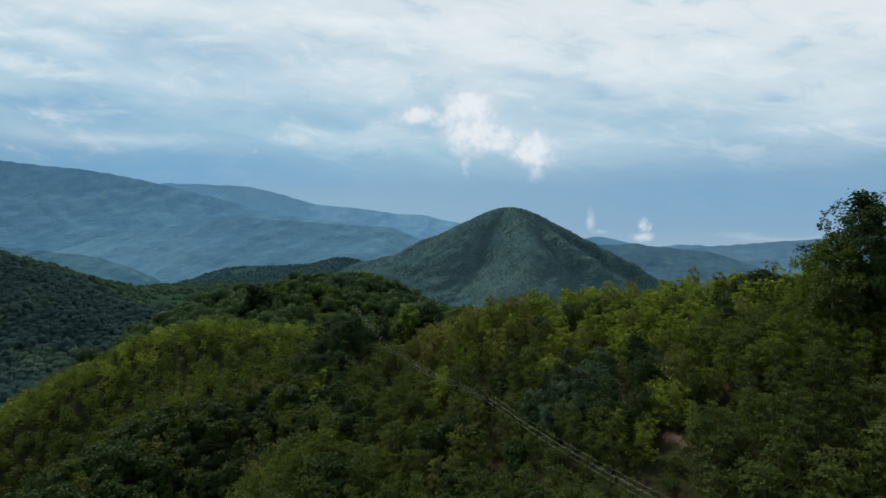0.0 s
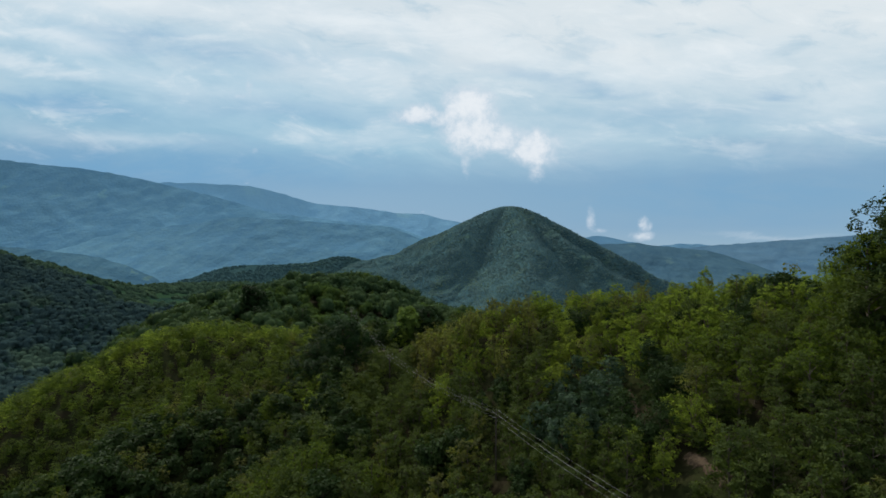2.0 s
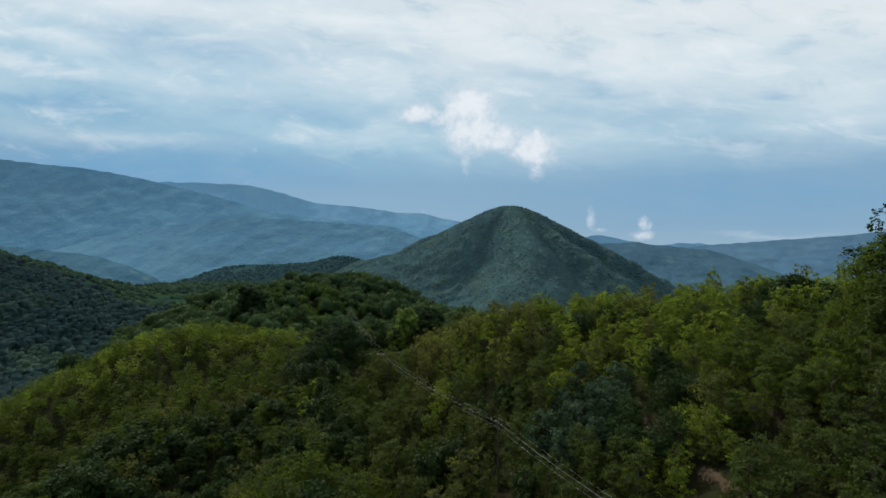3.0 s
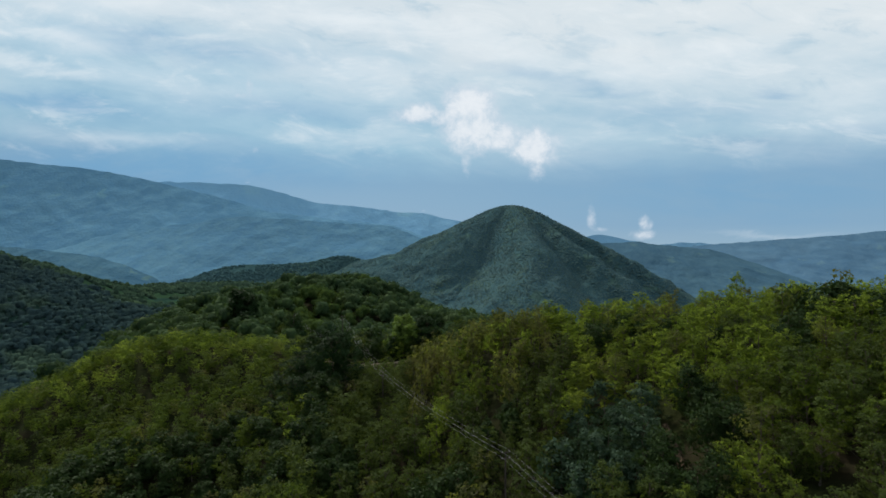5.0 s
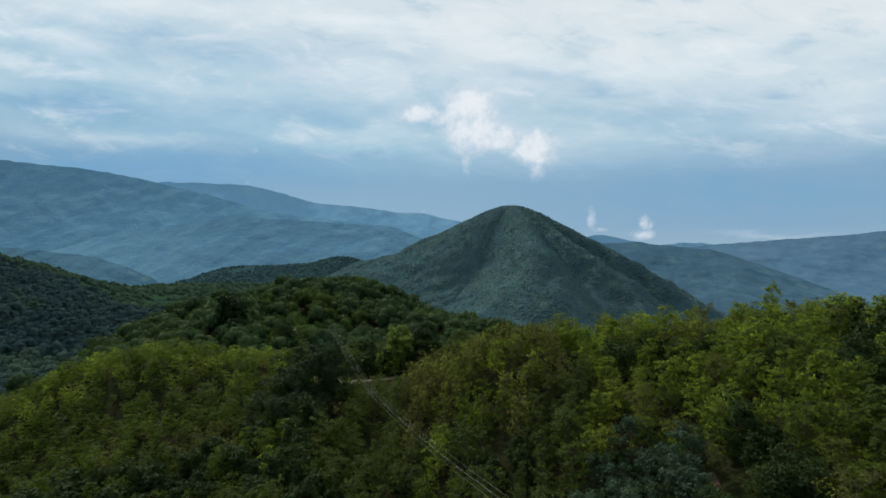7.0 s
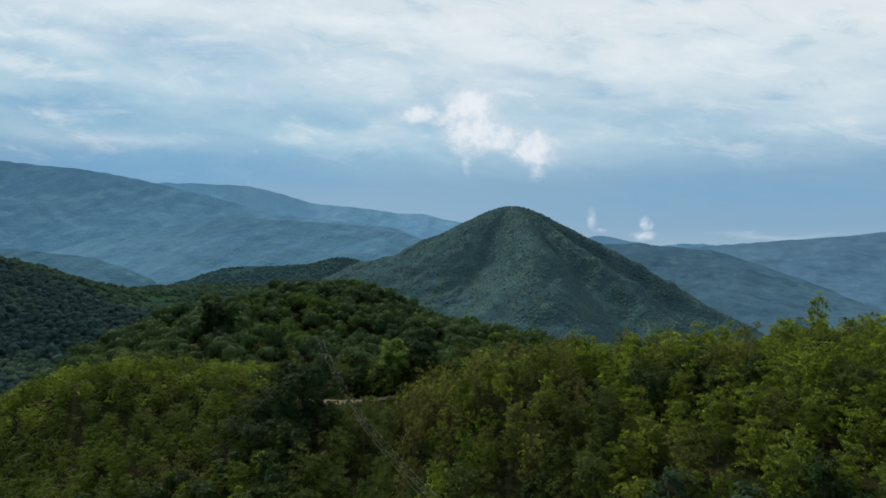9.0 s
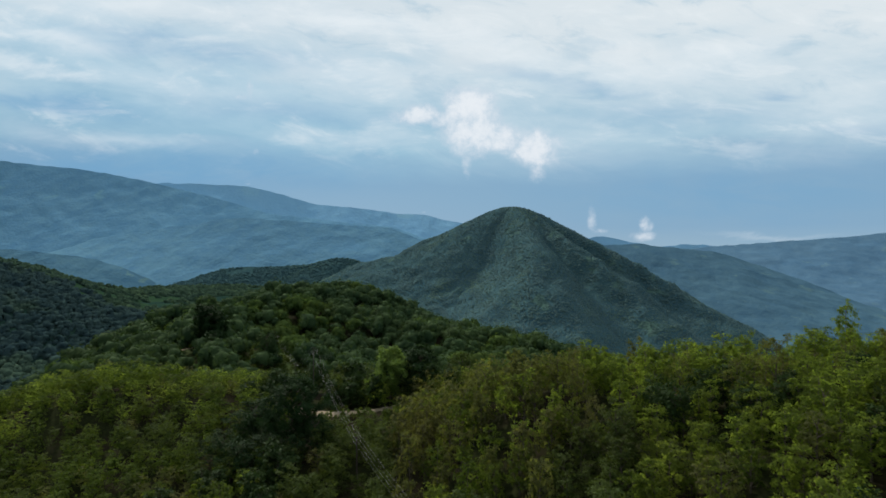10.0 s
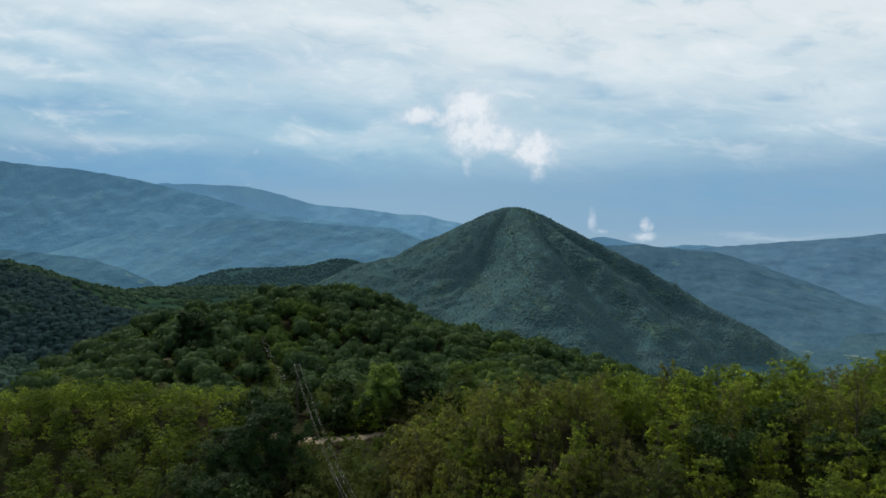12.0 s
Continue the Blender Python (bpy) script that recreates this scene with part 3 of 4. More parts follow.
def tree_shape(kind, seed):
    """Height, and the sprays its twigs carry (x, y, z, radius, flatness): many small ones, filling an uneven crown."""
    r = np.random.default_rng(seed)
    # height, crown radius, limbs, lowest leaf, size of a spray, twigs on a limb
    h, wide, limbs, low, rad, twigs = dict(
        locust=(7.2, 2.9, 16, 0.16, 0.44, 9), maple=(7.2, 2.9, 16, 0.16, 0.44, 9), hornbeam=(7.6, 2.8, 16, 0.14, 0.50, 8), oak=(10.0, 4.4, 22, 0.16, 0.95, 7),
        thorn=(6.6, 2.5, 14, 0.26, 0.42, 7), willow=(5.0, 2.8, 15, 0.08, 0.48, 8), shrub=(2.6, 1.8, 9, 0.08, 0.45, 5), veteran=(10.0, 4.4, 34, 0.22, 0.50, 9))[kind]
    thick = 0.4 if kind == "veteran" else 0.0
    out = []
    for i in range(limbs):
        t = (i + 0.5) / limbs
        z = h * (low + (0.97 - low) * t)
        reach = wide * (math.sin(math.pi * min(1, 0.22 + 0.62 * t)) ** 0.8) * r.uniform(0.5, 1.1)
        a = i * 2.4 + r.uniform(-0.6, 0.6)
        tips = []
        for _ in range(twigs):
            f, b = r.uniform(0.15, 1.0) ** 0.6, a + r.uniform(-0.75, 0.75)
            tips.append((reach * f * math.cos(b), reach * f * math.sin(b), z + r.uniform(-0.06, 0.07) * h - 0.15 * f * reach, rad * r.uniform(0.55, 1.3), r.uniform(0.45, 0.85) + thick))
        out.append(tips)
    return h, out, r


def tree_meshes(kind, seed, cards, size, material):
    """Trunk with limbs and twigs, and crown of leaf sprays: a mesh, and vertices and faces."""
    h, limbs, r = tree_shape(kind, seed)
    bend = r.uniform(-0.35, 0.35, (5, 2)) * h * 0.08
    ts = np.linspace(0, 0.93, 5)
    stem = np.column_stack([np.cumsum(bend, 0) * 0.5, ts * h - 0.3])
    stem[0, :2] = 0
    base = 0.014 * h + 0.025
    woods, clumps = [tube(stem, base * (1 - 0.85 * ts), 6)], []
    for tips in limbs:
        mean = np.mean([t[:3] for t in tips], axis=0)
        start_z = max(0.12 * h, mean[2] - 0.9 * math.hypot(mean[0], mean[1]) - 0.2)
        s = np.array([np.interp(start_z, stem[:, 2], stem[:, 0]), np.interp(start_z, stem[:, 2], stem[:, 1]), start_z])
        fork = s * 0.4 + mean * 0.6 + r.normal(size=3) * 0.08
        woods.append(tube([s, fork], [base * 0.42, base * 0.2], 4))
        clumps += tips
        for tip in tips[::4 if cards > 1300 or kind == "thorn" else 99]:
            woods.append(tube([fork, np.array(tip[:3])], [base * 0.2, base * 0.05], 3))
    wv, wf = joined(woods)
    weights = np.array([c[3] ** 2 for c in clumps])
    share = np.maximum(1, np.round(cards * weights / weights.sum()).astype(int))
    pts, outs = [], []
    for (cx, cy, cz, cr, fl), n in zip(clumps, share):
        d = r.normal(size=(n, 3))
        d /= np.linalg.norm(d, axis=1)[:, None]
        p = d * cr * r.uniform(0.3, 1.1, (n, 1)) * np.array([1, 1, fl])
        pts.append(p + np.array([cx, cy, cz]))
        away = np.array([cx, cy, 1.1 * (cz - 0.50 * h)]) + 0.9 * p
        outs.append(away / (np.linalg.norm(away, axis=1)[:, None] + 1e-9))
    cv, cf = sprays(np.concatenate(pts), np.concatenate(outs), size, r, 0.5, 1.7)
    return mesh_of(kind + "_trunk", wv, wf, BARK, True), (cv, cf)


LEAF = dict(locust=LOCUST, maple=SHADED_LOCUST, hornbeam=HORNBEAM, oak=OAK, thorn=THORN, willow=WILLOW, shrub=HORNBEAM)
LABEL = dict(maple="young locust tree with olive-green leaves darkened as in shade", locust="young locust tree with bright yellow-green spring leaves", hornbeam="slender hornbeam tree with fresh mid-green leaves",
             oak="broad dark green oak tree with a dense rounded crown", thorn="half-bare thorn tree with sparse olive-brown leaves",
             willow="grey-green willow bush with soft pale leaves", shrub="low green shrub in the woodland edge")
# leaf blades and their size, for trees close to the flight, farther off, and across the hollow
FINE = dict(locust=(1900, 0.165), maple=(1900, 0.165), hornbeam=(1800, 0.175), oak=(2300, 0.28), thorn=(1100, 0.14), willow=(2000, 0.17), shrub=(600, 0.17))
MIDDLE = dict(locust=(1000, 0.205), maple=(1000, 0.205), hornbeam=(960, 0.22), oak=(1400, 0.42), thorn=(700, 0.23), willow=(900, 0.25), shrub=(260, 0.24))
COARSE = dict(locust=(460, 0.265), maple=(460, 0.265), hornbeam=(420, 0.295), oak=(500, 0.68), thorn=(150, 0.34), willow=(230, 0.42), shrub=(70, 0.42))
VARIANTS = 4
fine_trees, middle_trees, half_trees, coarse_trees = {}, {}, {}, {}
for kind in LEAF:
    for k in range(VARIANTS):
        seed = 100 + 17 * k + 5 * len(kind)
        trunk, (cv, cf) = tree_meshes(kind, seed, *FINE[kind], LEAF[kind])
        fine_trees[kind, k] = (trunk, mesh_of(kind + "_crown", cv, cf, LEAF[kind]))
        light_trunk, half_trees[kind, k] = tree_meshes(kind, seed, *MIDDLE[kind], LEAF[kind])
        cv, cf = half_trees[kind, k]
        middle_trees[kind, k] = (light_trunk, mesh_of(kind + "_crown", cv, cf, LEAF[kind]))
        _, coarse_trees[kind, k] = tree_meshes(kind, seed, *COARSE[kind], LEAF[kind])


def plant(kind, k, x, y, size, turn, label="", sink=0.0, tall=1.0, stock=fine_trees):
    """One tree as a thing of its own."""
    tree = new(kind + "_tree" if kind not in ("shrub", "willow") else kind + "_bush")
    tree.matrix_basis = pose(x, y, float(land(x, y)) - sink, 0, 0, turn) @ Matrix.Diagonal((size, size, size * tall, 1))
    part("trunk", stock[kind, k][0], tree)
    part("crown", stock[kind, k][1], tree)
    return tagged(tree, label or LABEL[kind], "tree" if kind not in ("shrub", "willow") else "bush", "trees of the hillside")


# x, y and the height of the top
POLES = [(28.0, 52.0, 13.2), (9.6, 110.0, 11.0), (-15.0, 168.0, 10.4), (-33.0, 212.0, 19.0), (-52.4, 268.0, 3.6), (-85.0, 350.0, 4.0)]
POLES = [(x, y, top - float(land(x, y))) for x, y, top in POLES]


def wire_height(x, y):
    """Height of the wires over the nearest point of the line, and the distance to it."""
    best, high = np.full(len(x), 1e9), np.zeros(len(x))
    for (ax, ay, ah), (bx, by, bh) in zip(POLES[:-1], POLES[1:]):
        dx, dy = bx - ax, by - ay
        t = np.clip(((x - ax) * dx + (y - ay) * dy) / (dx * dx + dy * dy), 0, 1)
        d = np.hypot(x - ax - t * dx, y - ay - t * dy)
        z = (float(land(ax, ay)) + ah) * (1 - t) + (float(land(bx, by)) + bh) * t - 5.6 * t * (1 - t)
        best, high = np.where(d < best, d, best), np.where(d < best, z, high)
    return high, best


def near_line(x, y, pts, width):
    """Whether the places lie within a width of a line through pts."""
    hit = np.zeros(len(x), bool)
    for (ax, ay), (bx, by) in zip(pts[:-1], pts[1:]):
        dx, dy = bx - ax, by - ay
        t = np.clip(((x - ax) * dx + (y - ay) * dy) / (dx * dx + dy * dy), 0, 1)
        hit |= np.hypot(x - ax - t * dx, y - ay - t * dy) < width
    return hit


TRACK = [(-40, 204), (-30, 200.5), (-20, 200), (-8, 201), (6, 205), (24, 212)]
BARE = [(-117, 318), (-114, 319), (-112, 321)]
FOOTPATH = [(34.9, 76.0), (34.2, 80.3), (33.3, 85.5), (31.8, 99.5), (33.5, 107), (34.5, 113)]
MEADOW = [(-40, 232), (-57, 280), (-81, 340), (-98, 385)]
BIG = [(-29.8, 180, 7), (-39.5, 185, 6), (-5.3, 210, 7), (-12.5, 208, 6), (-101, 311, 9), (-70.6, 293, 6), (6, 211, 5), (70, 93, 8), (73, 166, 2)]


def scatter(x0, x1, y0, y1, cell, r):
    gx, gy = np.meshgrid(np.arange(x0, x1, cell), np.arange(y0, y1, cell))
    x = (gx + r.uniform(-0.48, 0.48, gx.shape) * cell).ravel()
    y = (gy + r.uniform(-0.48, 0.48, gx.shape) * cell).ravel()
    return x, y


def clear_ground(x, y):
    bare = near_line(x, y, TRACK[1:3], 2.8) | near_line(x, y, [(-33, 204), (-33, 213)], 3.0) | near_line(x, y, [(-114, 317), (-87, 262)], 2.0) | near_line(x, y, FOOTPATH[:3], 1.2) | near_line(x, y, FOOTPATH[3:], 0.9) | near_line(x, y, MEADOW, 8.5)
    for bx, by, br in BIG:
        bare |= np.hypot(x - bx, y - by) < br * 0.7
    return bare


def species(x, y, r):
    """Which kind grows where: bright locust on the dome (mostly its darkened copy) and the right-hand ridge, darker
    kinds in the hollow. Dark and pale kinds also stand in for shade and sunlight.
    """
    n1, n2 = smooth_noise(x, y, 16, 61), smooth_noise(x, y, 11, 67)
    kinds, pick0 = np.full(len(x), "hornbeam", dtype=object), r.uniform(size=len(x))
    ridge = (x > 24 + 6 * n1) & (y > 78)
    dome = (x < -34) & (y > 148 + 10 * n1) & (y < 262)
    kinds[ridge | dome] = "locust"
    hollow = ~(ridge | dome)
    kinds[hollow & (n2 > 0.45) & (x < 15)] = "oak"
    kinds[hollow & (n2 < -0.5)] = "locust"
    kinds[(ridge | dome) & (n2 > 0.72)] = "hornbeam"
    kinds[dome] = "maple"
    kinds[dome & (y > 200) & (pick0 > 0.60)] = "locust"
    kinds[dome & (pick0 < np.where(y < 198, 0.16, 0.08))] = "hornbeam"
    upper = hollow & (y > 148 + 8 * n1) & (x > -34)
    kinds[upper & (pick0 < 0.34)] = "thorn"
    kinds[upper & (pick0 > 0.34) & (pick0 < 0.5)] = "maple"
    kinds[upper & (pick0 > 0.56)] = "locust"
    kinds[upper & (kinds == "oak") & (pick0 < 0.62)] = "hornbeam"
    behind = (y > 204) & (x > -50) & (x < 16)
    kinds[(y > 196) & (x >= 16)] = "locust"
    kinds[behind] = "hornbeam"
    kinds[behind & (pick0 < 0.5)] = "oak"
    brown = (np.hypot((x - 8) / 20, (y - 170) / 14) < 1) | (np.hypot((x + 52) / 10, (y - 172) / 7) < 1)
    kinds[brown & (r.uniform(size=len(x)) < 0.5)] = "thorn"
    # dark oaks put the shade of these slopes and gaps into leaf colour
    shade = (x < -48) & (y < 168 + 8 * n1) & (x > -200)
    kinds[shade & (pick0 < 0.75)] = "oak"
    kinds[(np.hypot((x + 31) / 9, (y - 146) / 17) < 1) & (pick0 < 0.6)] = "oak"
    kinds[np.hypot((x - 29) / 3.5, (y - 94) / 7) < 1] = "oak"
    kinds[np.hypot((x - 37) / 3, (y - 104) / 9) < 1] = "oak"
    kinds[np.hypot((x - 24.5) / 7, (y - 110) / 12) < 1] = "willow"
    kinds[ridge & (x > 34) & (y > 104) & (y < 154) & (kinds == "locust") & (pick0 > 0.82)] = "maple"
    # paler kinds brighten the upper hollow, in place of sunlight
    sunny = (np.hypot((x - 14) / 17, (y - 162) / 18) < 1) & ((kinds == "oak") | (kinds == "hornbeam"))
    kinds[sunny] = np.where(pick0[sunny] < 0.5, "thorn", "maple")
    mixed = (np.hypot((x - 46) / 15, (y - 146) / 11) < 1)
    kinds[mixed & (pick0 < 0.30)] = "oak"
    kinds[mixed & (pick0 > 0.80)] = "thorn"
    kinds[(np.hypot((x + 42) / 18, (y - 163) / 11) < 1) & (pick0 < 0.40)] = "oak"
    kinds[(x > -30) & (x < -8) & (y > 140) & (y < 184) & (kinds != "oak")] = "hornbeam"
    kinds[(y < 104) & (x < 26) & (kinds == "locust")] = "hornbeam"
    shoulder = np.hypot((x - 72) / 24, (y - 126) / 20) < 1
    kinds[shoulder & (pick0 < 0.22)] = "hornbeam"
    kinds[shoulder & (pick0 > 0.85)] = "oak"
    kinds[(x < 10) & (y < 140) & (kinds == "locust")] = "maple"
    # darker kinds stand in for shade at the foot of the ridge
    foot = (x > 38) & (y < 110) & (kinds == "locust")
    kinds[foot] = np.where(pick0[foot] < 0.5, "hornbeam", "maple")
    top = (x > 22) & (y > 148) & np.isin(kinds, ("oak", "hornbeam"))
    kinds[top] = np.where(pick0[top] < 0.4, "locust", "maple")
    pick = r.uniform(size=len(x))
    kinds[pick < 0.05] = "thorn"
    kinds[pick > 0.94] = "shrub"
    return kinds


def near_woods():
    r = np.random.default_rng(31)
    x, y = scatter(-215, 150, 52, 256, 3.55, r)
    keep = ~clear_ground(x, y)
    keep &= ~((x > 20) & (y > 196) & (r.uniform(size=len(x)) < 0.6))
    keep &= (np.abs(x) < 0.86 * y + 14)                       # a wedge slightly wider than the camera's view
    x, y = x[keep], y[keep]
    kinds = species(x, y, r)
    size = np.clip(r.normal(0.92, 0.17, len(x)), 0.55, 1.35)
    turn = r.uniform(0, 360, len(x))
    variant = r.integers(0, VARIANTS, len(x))
    shrub_front = np.zeros(len(x), bool)
    for px, py, _ in POLES:
        shrub_front |= near_line(x, y, [(px, py), (px * 0.90, py - 13)], 2.6)
    low = (x > -33) & (x < -6) & (y > 184) & (y < 199)
    low |= near_line(x, y, [(34, 81), (29.5, 71)], 2.2) | near_line(x, y, [(33, 106), (29.5, 95)], 1.7) | shrub_front
    kinds[low], size[low] = "shrub", r.uniform(0.5, 1.1, low.sum())
    size[kinds == "oak"] *= 0.72
    size[kinds == "willow"] *= 1.3
    size[(x > 14) & (y > 168)] *= 0.78
    size[(x > 48) & (y > 138)] *= 0.86
    size[(x < -34) & (y > 140)] *= 0.80
    size[(kinds == "thorn") & (x > -10)] *= 1.35
    squat = np.where((x < -34) & (y > 140), 0.82, 1.0)
    size = np.where(squat < 1, size * 1.2, size)
    full = dict(locust=7.2, maple=7.2, hornbeam=7.6, oak=10.0, thorn=6.6, willow=5.0, shrub=2.6)
    high, off = wire_height(x, y)
    room = np.clip((high - 1.2 - land(x, y)) / np.array([full[k] for k in kinds]), 0.25, 2)
    size = np.where(off < 5.5, np.minimum(size, room), size)
    close = (x > -62) & (x < 78) & (y < 176)
    order = np.argsort(np.hypot(x - 30, y - 112))
    planted, single = {}, np.zeros(len(x), bool)
    for i in order:
        if close[i] and planted.get(kinds[i], 0) < 290:
            planted[kinds[i]] = planted.get(kinds[i], 0) + 1
            single[i] = True
            near = 20 < x[i] < 64 and y[i] < 168 or 20 < x[i] < 85 and y[i] < 112
            slim = kinds[i] in ("locust", "maple", "thorn") and y[i] > 135 and x[i] > -12 and (i % 3 == 0 or kinds[i] == "thorn")
            plant(kinds[i], int(variant[i]), x[i], y[i], size[i] * (0.78 if slim else 1), turn[i], tall=1.3 if slim else float(squat[i]), stock=fine_trees if near else middle_trees)
    z = land(x, y)
    seen = (x > -25) & (x < 78) & (y < 176)
    for kind in LEAF:
        pairs = []
        for k in range(VARIANTS):
            m = (kinds == kind) & (variant == k) & ~single
            if m.any():
                for stock, w in ((half_trees, m & seen), (coarse_trees, m & ~seen)):
                    if w.any():
                        pairs.append(tiled(*stock[kind, k], np.stack([x, y, z], -1)[w], size[w, None] * np.stack([np.ones(w.sum()), np.ones(w.sum()), squat[w]], -1), np.radians(turn[w])))
        if pairs:
            v, f = joined(pairs)
            ob = new(kind + "_wood", mesh_of(kind + "_wood", v, f, LEAF[kind]))
            tagged(ob, "dense hillside wood: " + LABEL[kind].replace(" tree", " trees"), "woods", kind="stuff")


near_woods()


def woods_behind():
    """The same woods go on below and behind the start of the flight."""
    r = np.random.default_rng(37)
    x, y = scatter(-85, 100, -60, 52, 5.8, r)
    pick = r.uniform(size=len(x))
    spots, size, turn = np.stack([x, y, land(x, y)], -1), r.uniform(0.7, 1.25, (len(x), 1)), r.uniform(0, 6.28, len(x))
    for kind, lo, hi in (("hornbeam", 0, 0.45), ("locust", 0.45, 0.75), ("oak", 0.75, 1.0)):
        pairs = []
        for k in range(VARIANTS):
            m = (pick >= lo) & (pick < hi) & (np.arange(len(x)) % VARIANTS == k)
            pairs.append(tiled(*coarse_trees[kind, k], spots[m], np.repeat(size[m], 3, 1), turn[m]))
        v, f = joined(pairs)
        ob = new(kind + "_wood", mesh_of(kind + "_wood", v, f, LEAF[kind]))
        tagged(ob, "dense hillside wood: " + LABEL[kind].replace(" tree", " trees"), "woods", kind="stuff")


woods_behind()


# single trees that stand out
def lone_tree(kind, k, x, y, height, wide, blades, size, material, label):
    """A single tree built to its own height and width, with leaves of the same size as its neighbours'."""
    trunk, (cv, cf) = tree_meshes(kind, 900 + k, blades, size, material)
    full = dict(locust=7.2, oak=10.0, veteran=10.0)[kind]
    tree = new(kind.replace("veteran", "oak") + "_tree")
    tree.matrix_basis = pose(x, y, float(land(x, y)) - 0.2, 0, 0, 70 * k) @ Matrix.Diagonal((wide, wide, height / full, 1))
    part("trunk", trunk, tree)
    part("crown", mesh_of(kind + "_crown", cv, cf, material), tree)
    return tagged(tree, label, "tree", "trees of the hillside")


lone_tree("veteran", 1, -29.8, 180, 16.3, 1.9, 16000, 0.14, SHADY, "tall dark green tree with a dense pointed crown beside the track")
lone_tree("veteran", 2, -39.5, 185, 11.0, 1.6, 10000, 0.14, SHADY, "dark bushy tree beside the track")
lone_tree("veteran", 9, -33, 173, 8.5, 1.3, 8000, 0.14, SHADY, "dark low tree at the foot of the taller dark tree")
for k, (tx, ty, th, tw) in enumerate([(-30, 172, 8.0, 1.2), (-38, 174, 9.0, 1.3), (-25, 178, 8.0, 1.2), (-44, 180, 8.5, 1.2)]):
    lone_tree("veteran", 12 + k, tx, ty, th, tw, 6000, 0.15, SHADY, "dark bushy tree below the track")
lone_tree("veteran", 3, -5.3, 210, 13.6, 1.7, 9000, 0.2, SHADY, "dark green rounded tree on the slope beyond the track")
lone_tree("veteran", 4, 72, 93, 25.0, 2.7, 20000, 0.13, OAK, "tall dark oak with open branches on the ridge")
lone_tree("veteran", 5, 62, 90, 14.0, 1.6, 6000, 0.17, HORNBEAM, "green oak under the tallest tree of the ridge")
lone_tree("veteran", 8, 66, 96, 19.0, 1.9, 9000, 0.15, SHADED_LOCUST, "olive-green oak beside the tallest tree of the ridge")
lone_tree("veteran", 6, -12.5, 208, 14.0, 1.6, 11000, 0.2, LIME, "bright green broad tree beyond the track")
lone_tree("veteran", 21, -101, 311, 19.5, 2.2, 14000, 0.22, SHADY, "tall dark green tree on the flank of the knoll")
lone_tree("veteran", 22, -94, 298, 11.0, 1.2, 6000, 0.2, SHADY, "dark bushy tree on the flank of the knoll")
lone_tree("veteran", 23, -70.6, 293, 12.8, 1.4, 7000, 0.2, KNOLL, "narrow grey-green tree beside the grassy clearing")
lone_tree("veteran", 24, 6, 211, 12.0, 1.2, 6000, 0.2, HORNBEAM, "olive-green rounded tree beyond the track")
lone_tree("locust", 7, 73, 166, 11.8, 0.85, 2800, 0.15, LOCUST, "slender locust sapling rising above the ridge line")


# ---------------------------------------------------------------- middle woods: knoll, far slopes
def ico():
    t = (1 + 5 ** 0.5) / 2
    v = np.array([(-1, t, 0), (1, t, 0), (-1, -t, 0), (1, -t, 0), (0, -1, t), (0, 1, t), (0, -1, -t), (0, 1, -t), (t, 0, -1), (t, 0, 1), (-t, 0, -1), (-t, 0, 1)], float)
    v /= np.linalg.norm(v[0])
    f = np.array([(0, 11, 5), (0, 5, 1), (0, 1, 7), (0, 7, 10), (0, 10, 11), (1, 5, 9), (5, 11, 4), (11, 10, 2), (10, 7, 6), (7, 1, 8),
                  (3, 9, 4), (3, 4, 2), (3, 2, 6), (3, 6, 8), (3, 8, 9), (4, 9, 5), (2, 4, 11), (6, 2, 10), (8, 6, 7), (9, 8, 1)])
    return v, f


def crown_carpet(name, x, y, z, radius, material, label, lumps=1, r=None, tall=0.85):
    """Many uneven crowns as one object, each of one or more rounded lumps."""
    v, f = ico()
    f = f[v[f].mean(axis=1)[:, 2] > (-0.35 if lumps > 1 else -0.1)]
    pairs = []
    for k in range(8):
        m = np.arange(len(x)) % 8 == k
        one = [(v * (1 + r.uniform(-0.25, 0.25, (len(v), 1))), f)]
        for j in range(1, lumps):
            a, s = 6.283 * j / (lumps - 1) + r.uniform(-0.7, 0.7), r.uniform(0.42, 0.68)
            one.append((v * s * (1 + r.uniform(-0.25, 0.25, (len(v), 1))) + np.array([0.68 * math.cos(a), 0.68 * math.sin(a), r.uniform(-0.1, 0.55)]), f))
        shape = joined(one)
        sz = np.stack([radius * r.uniform(0.85, 1.15, len(x)), radius * r.uniform(0.85, 1.15, len(x)), radius * tall * r.uniform(0.8, 1.3, len(x))], -1)
        pairs.append(tiled(*shape, np.stack([x, y, z], -1)[m], sz[m], r.uniform(0, 6.28, m.sum())))
    vv, ff = joined(pairs)
    ob = new(name, mesh_of(name, vv, ff, material, True))
    return tagged(ob, label, "woods", kind="stuff")


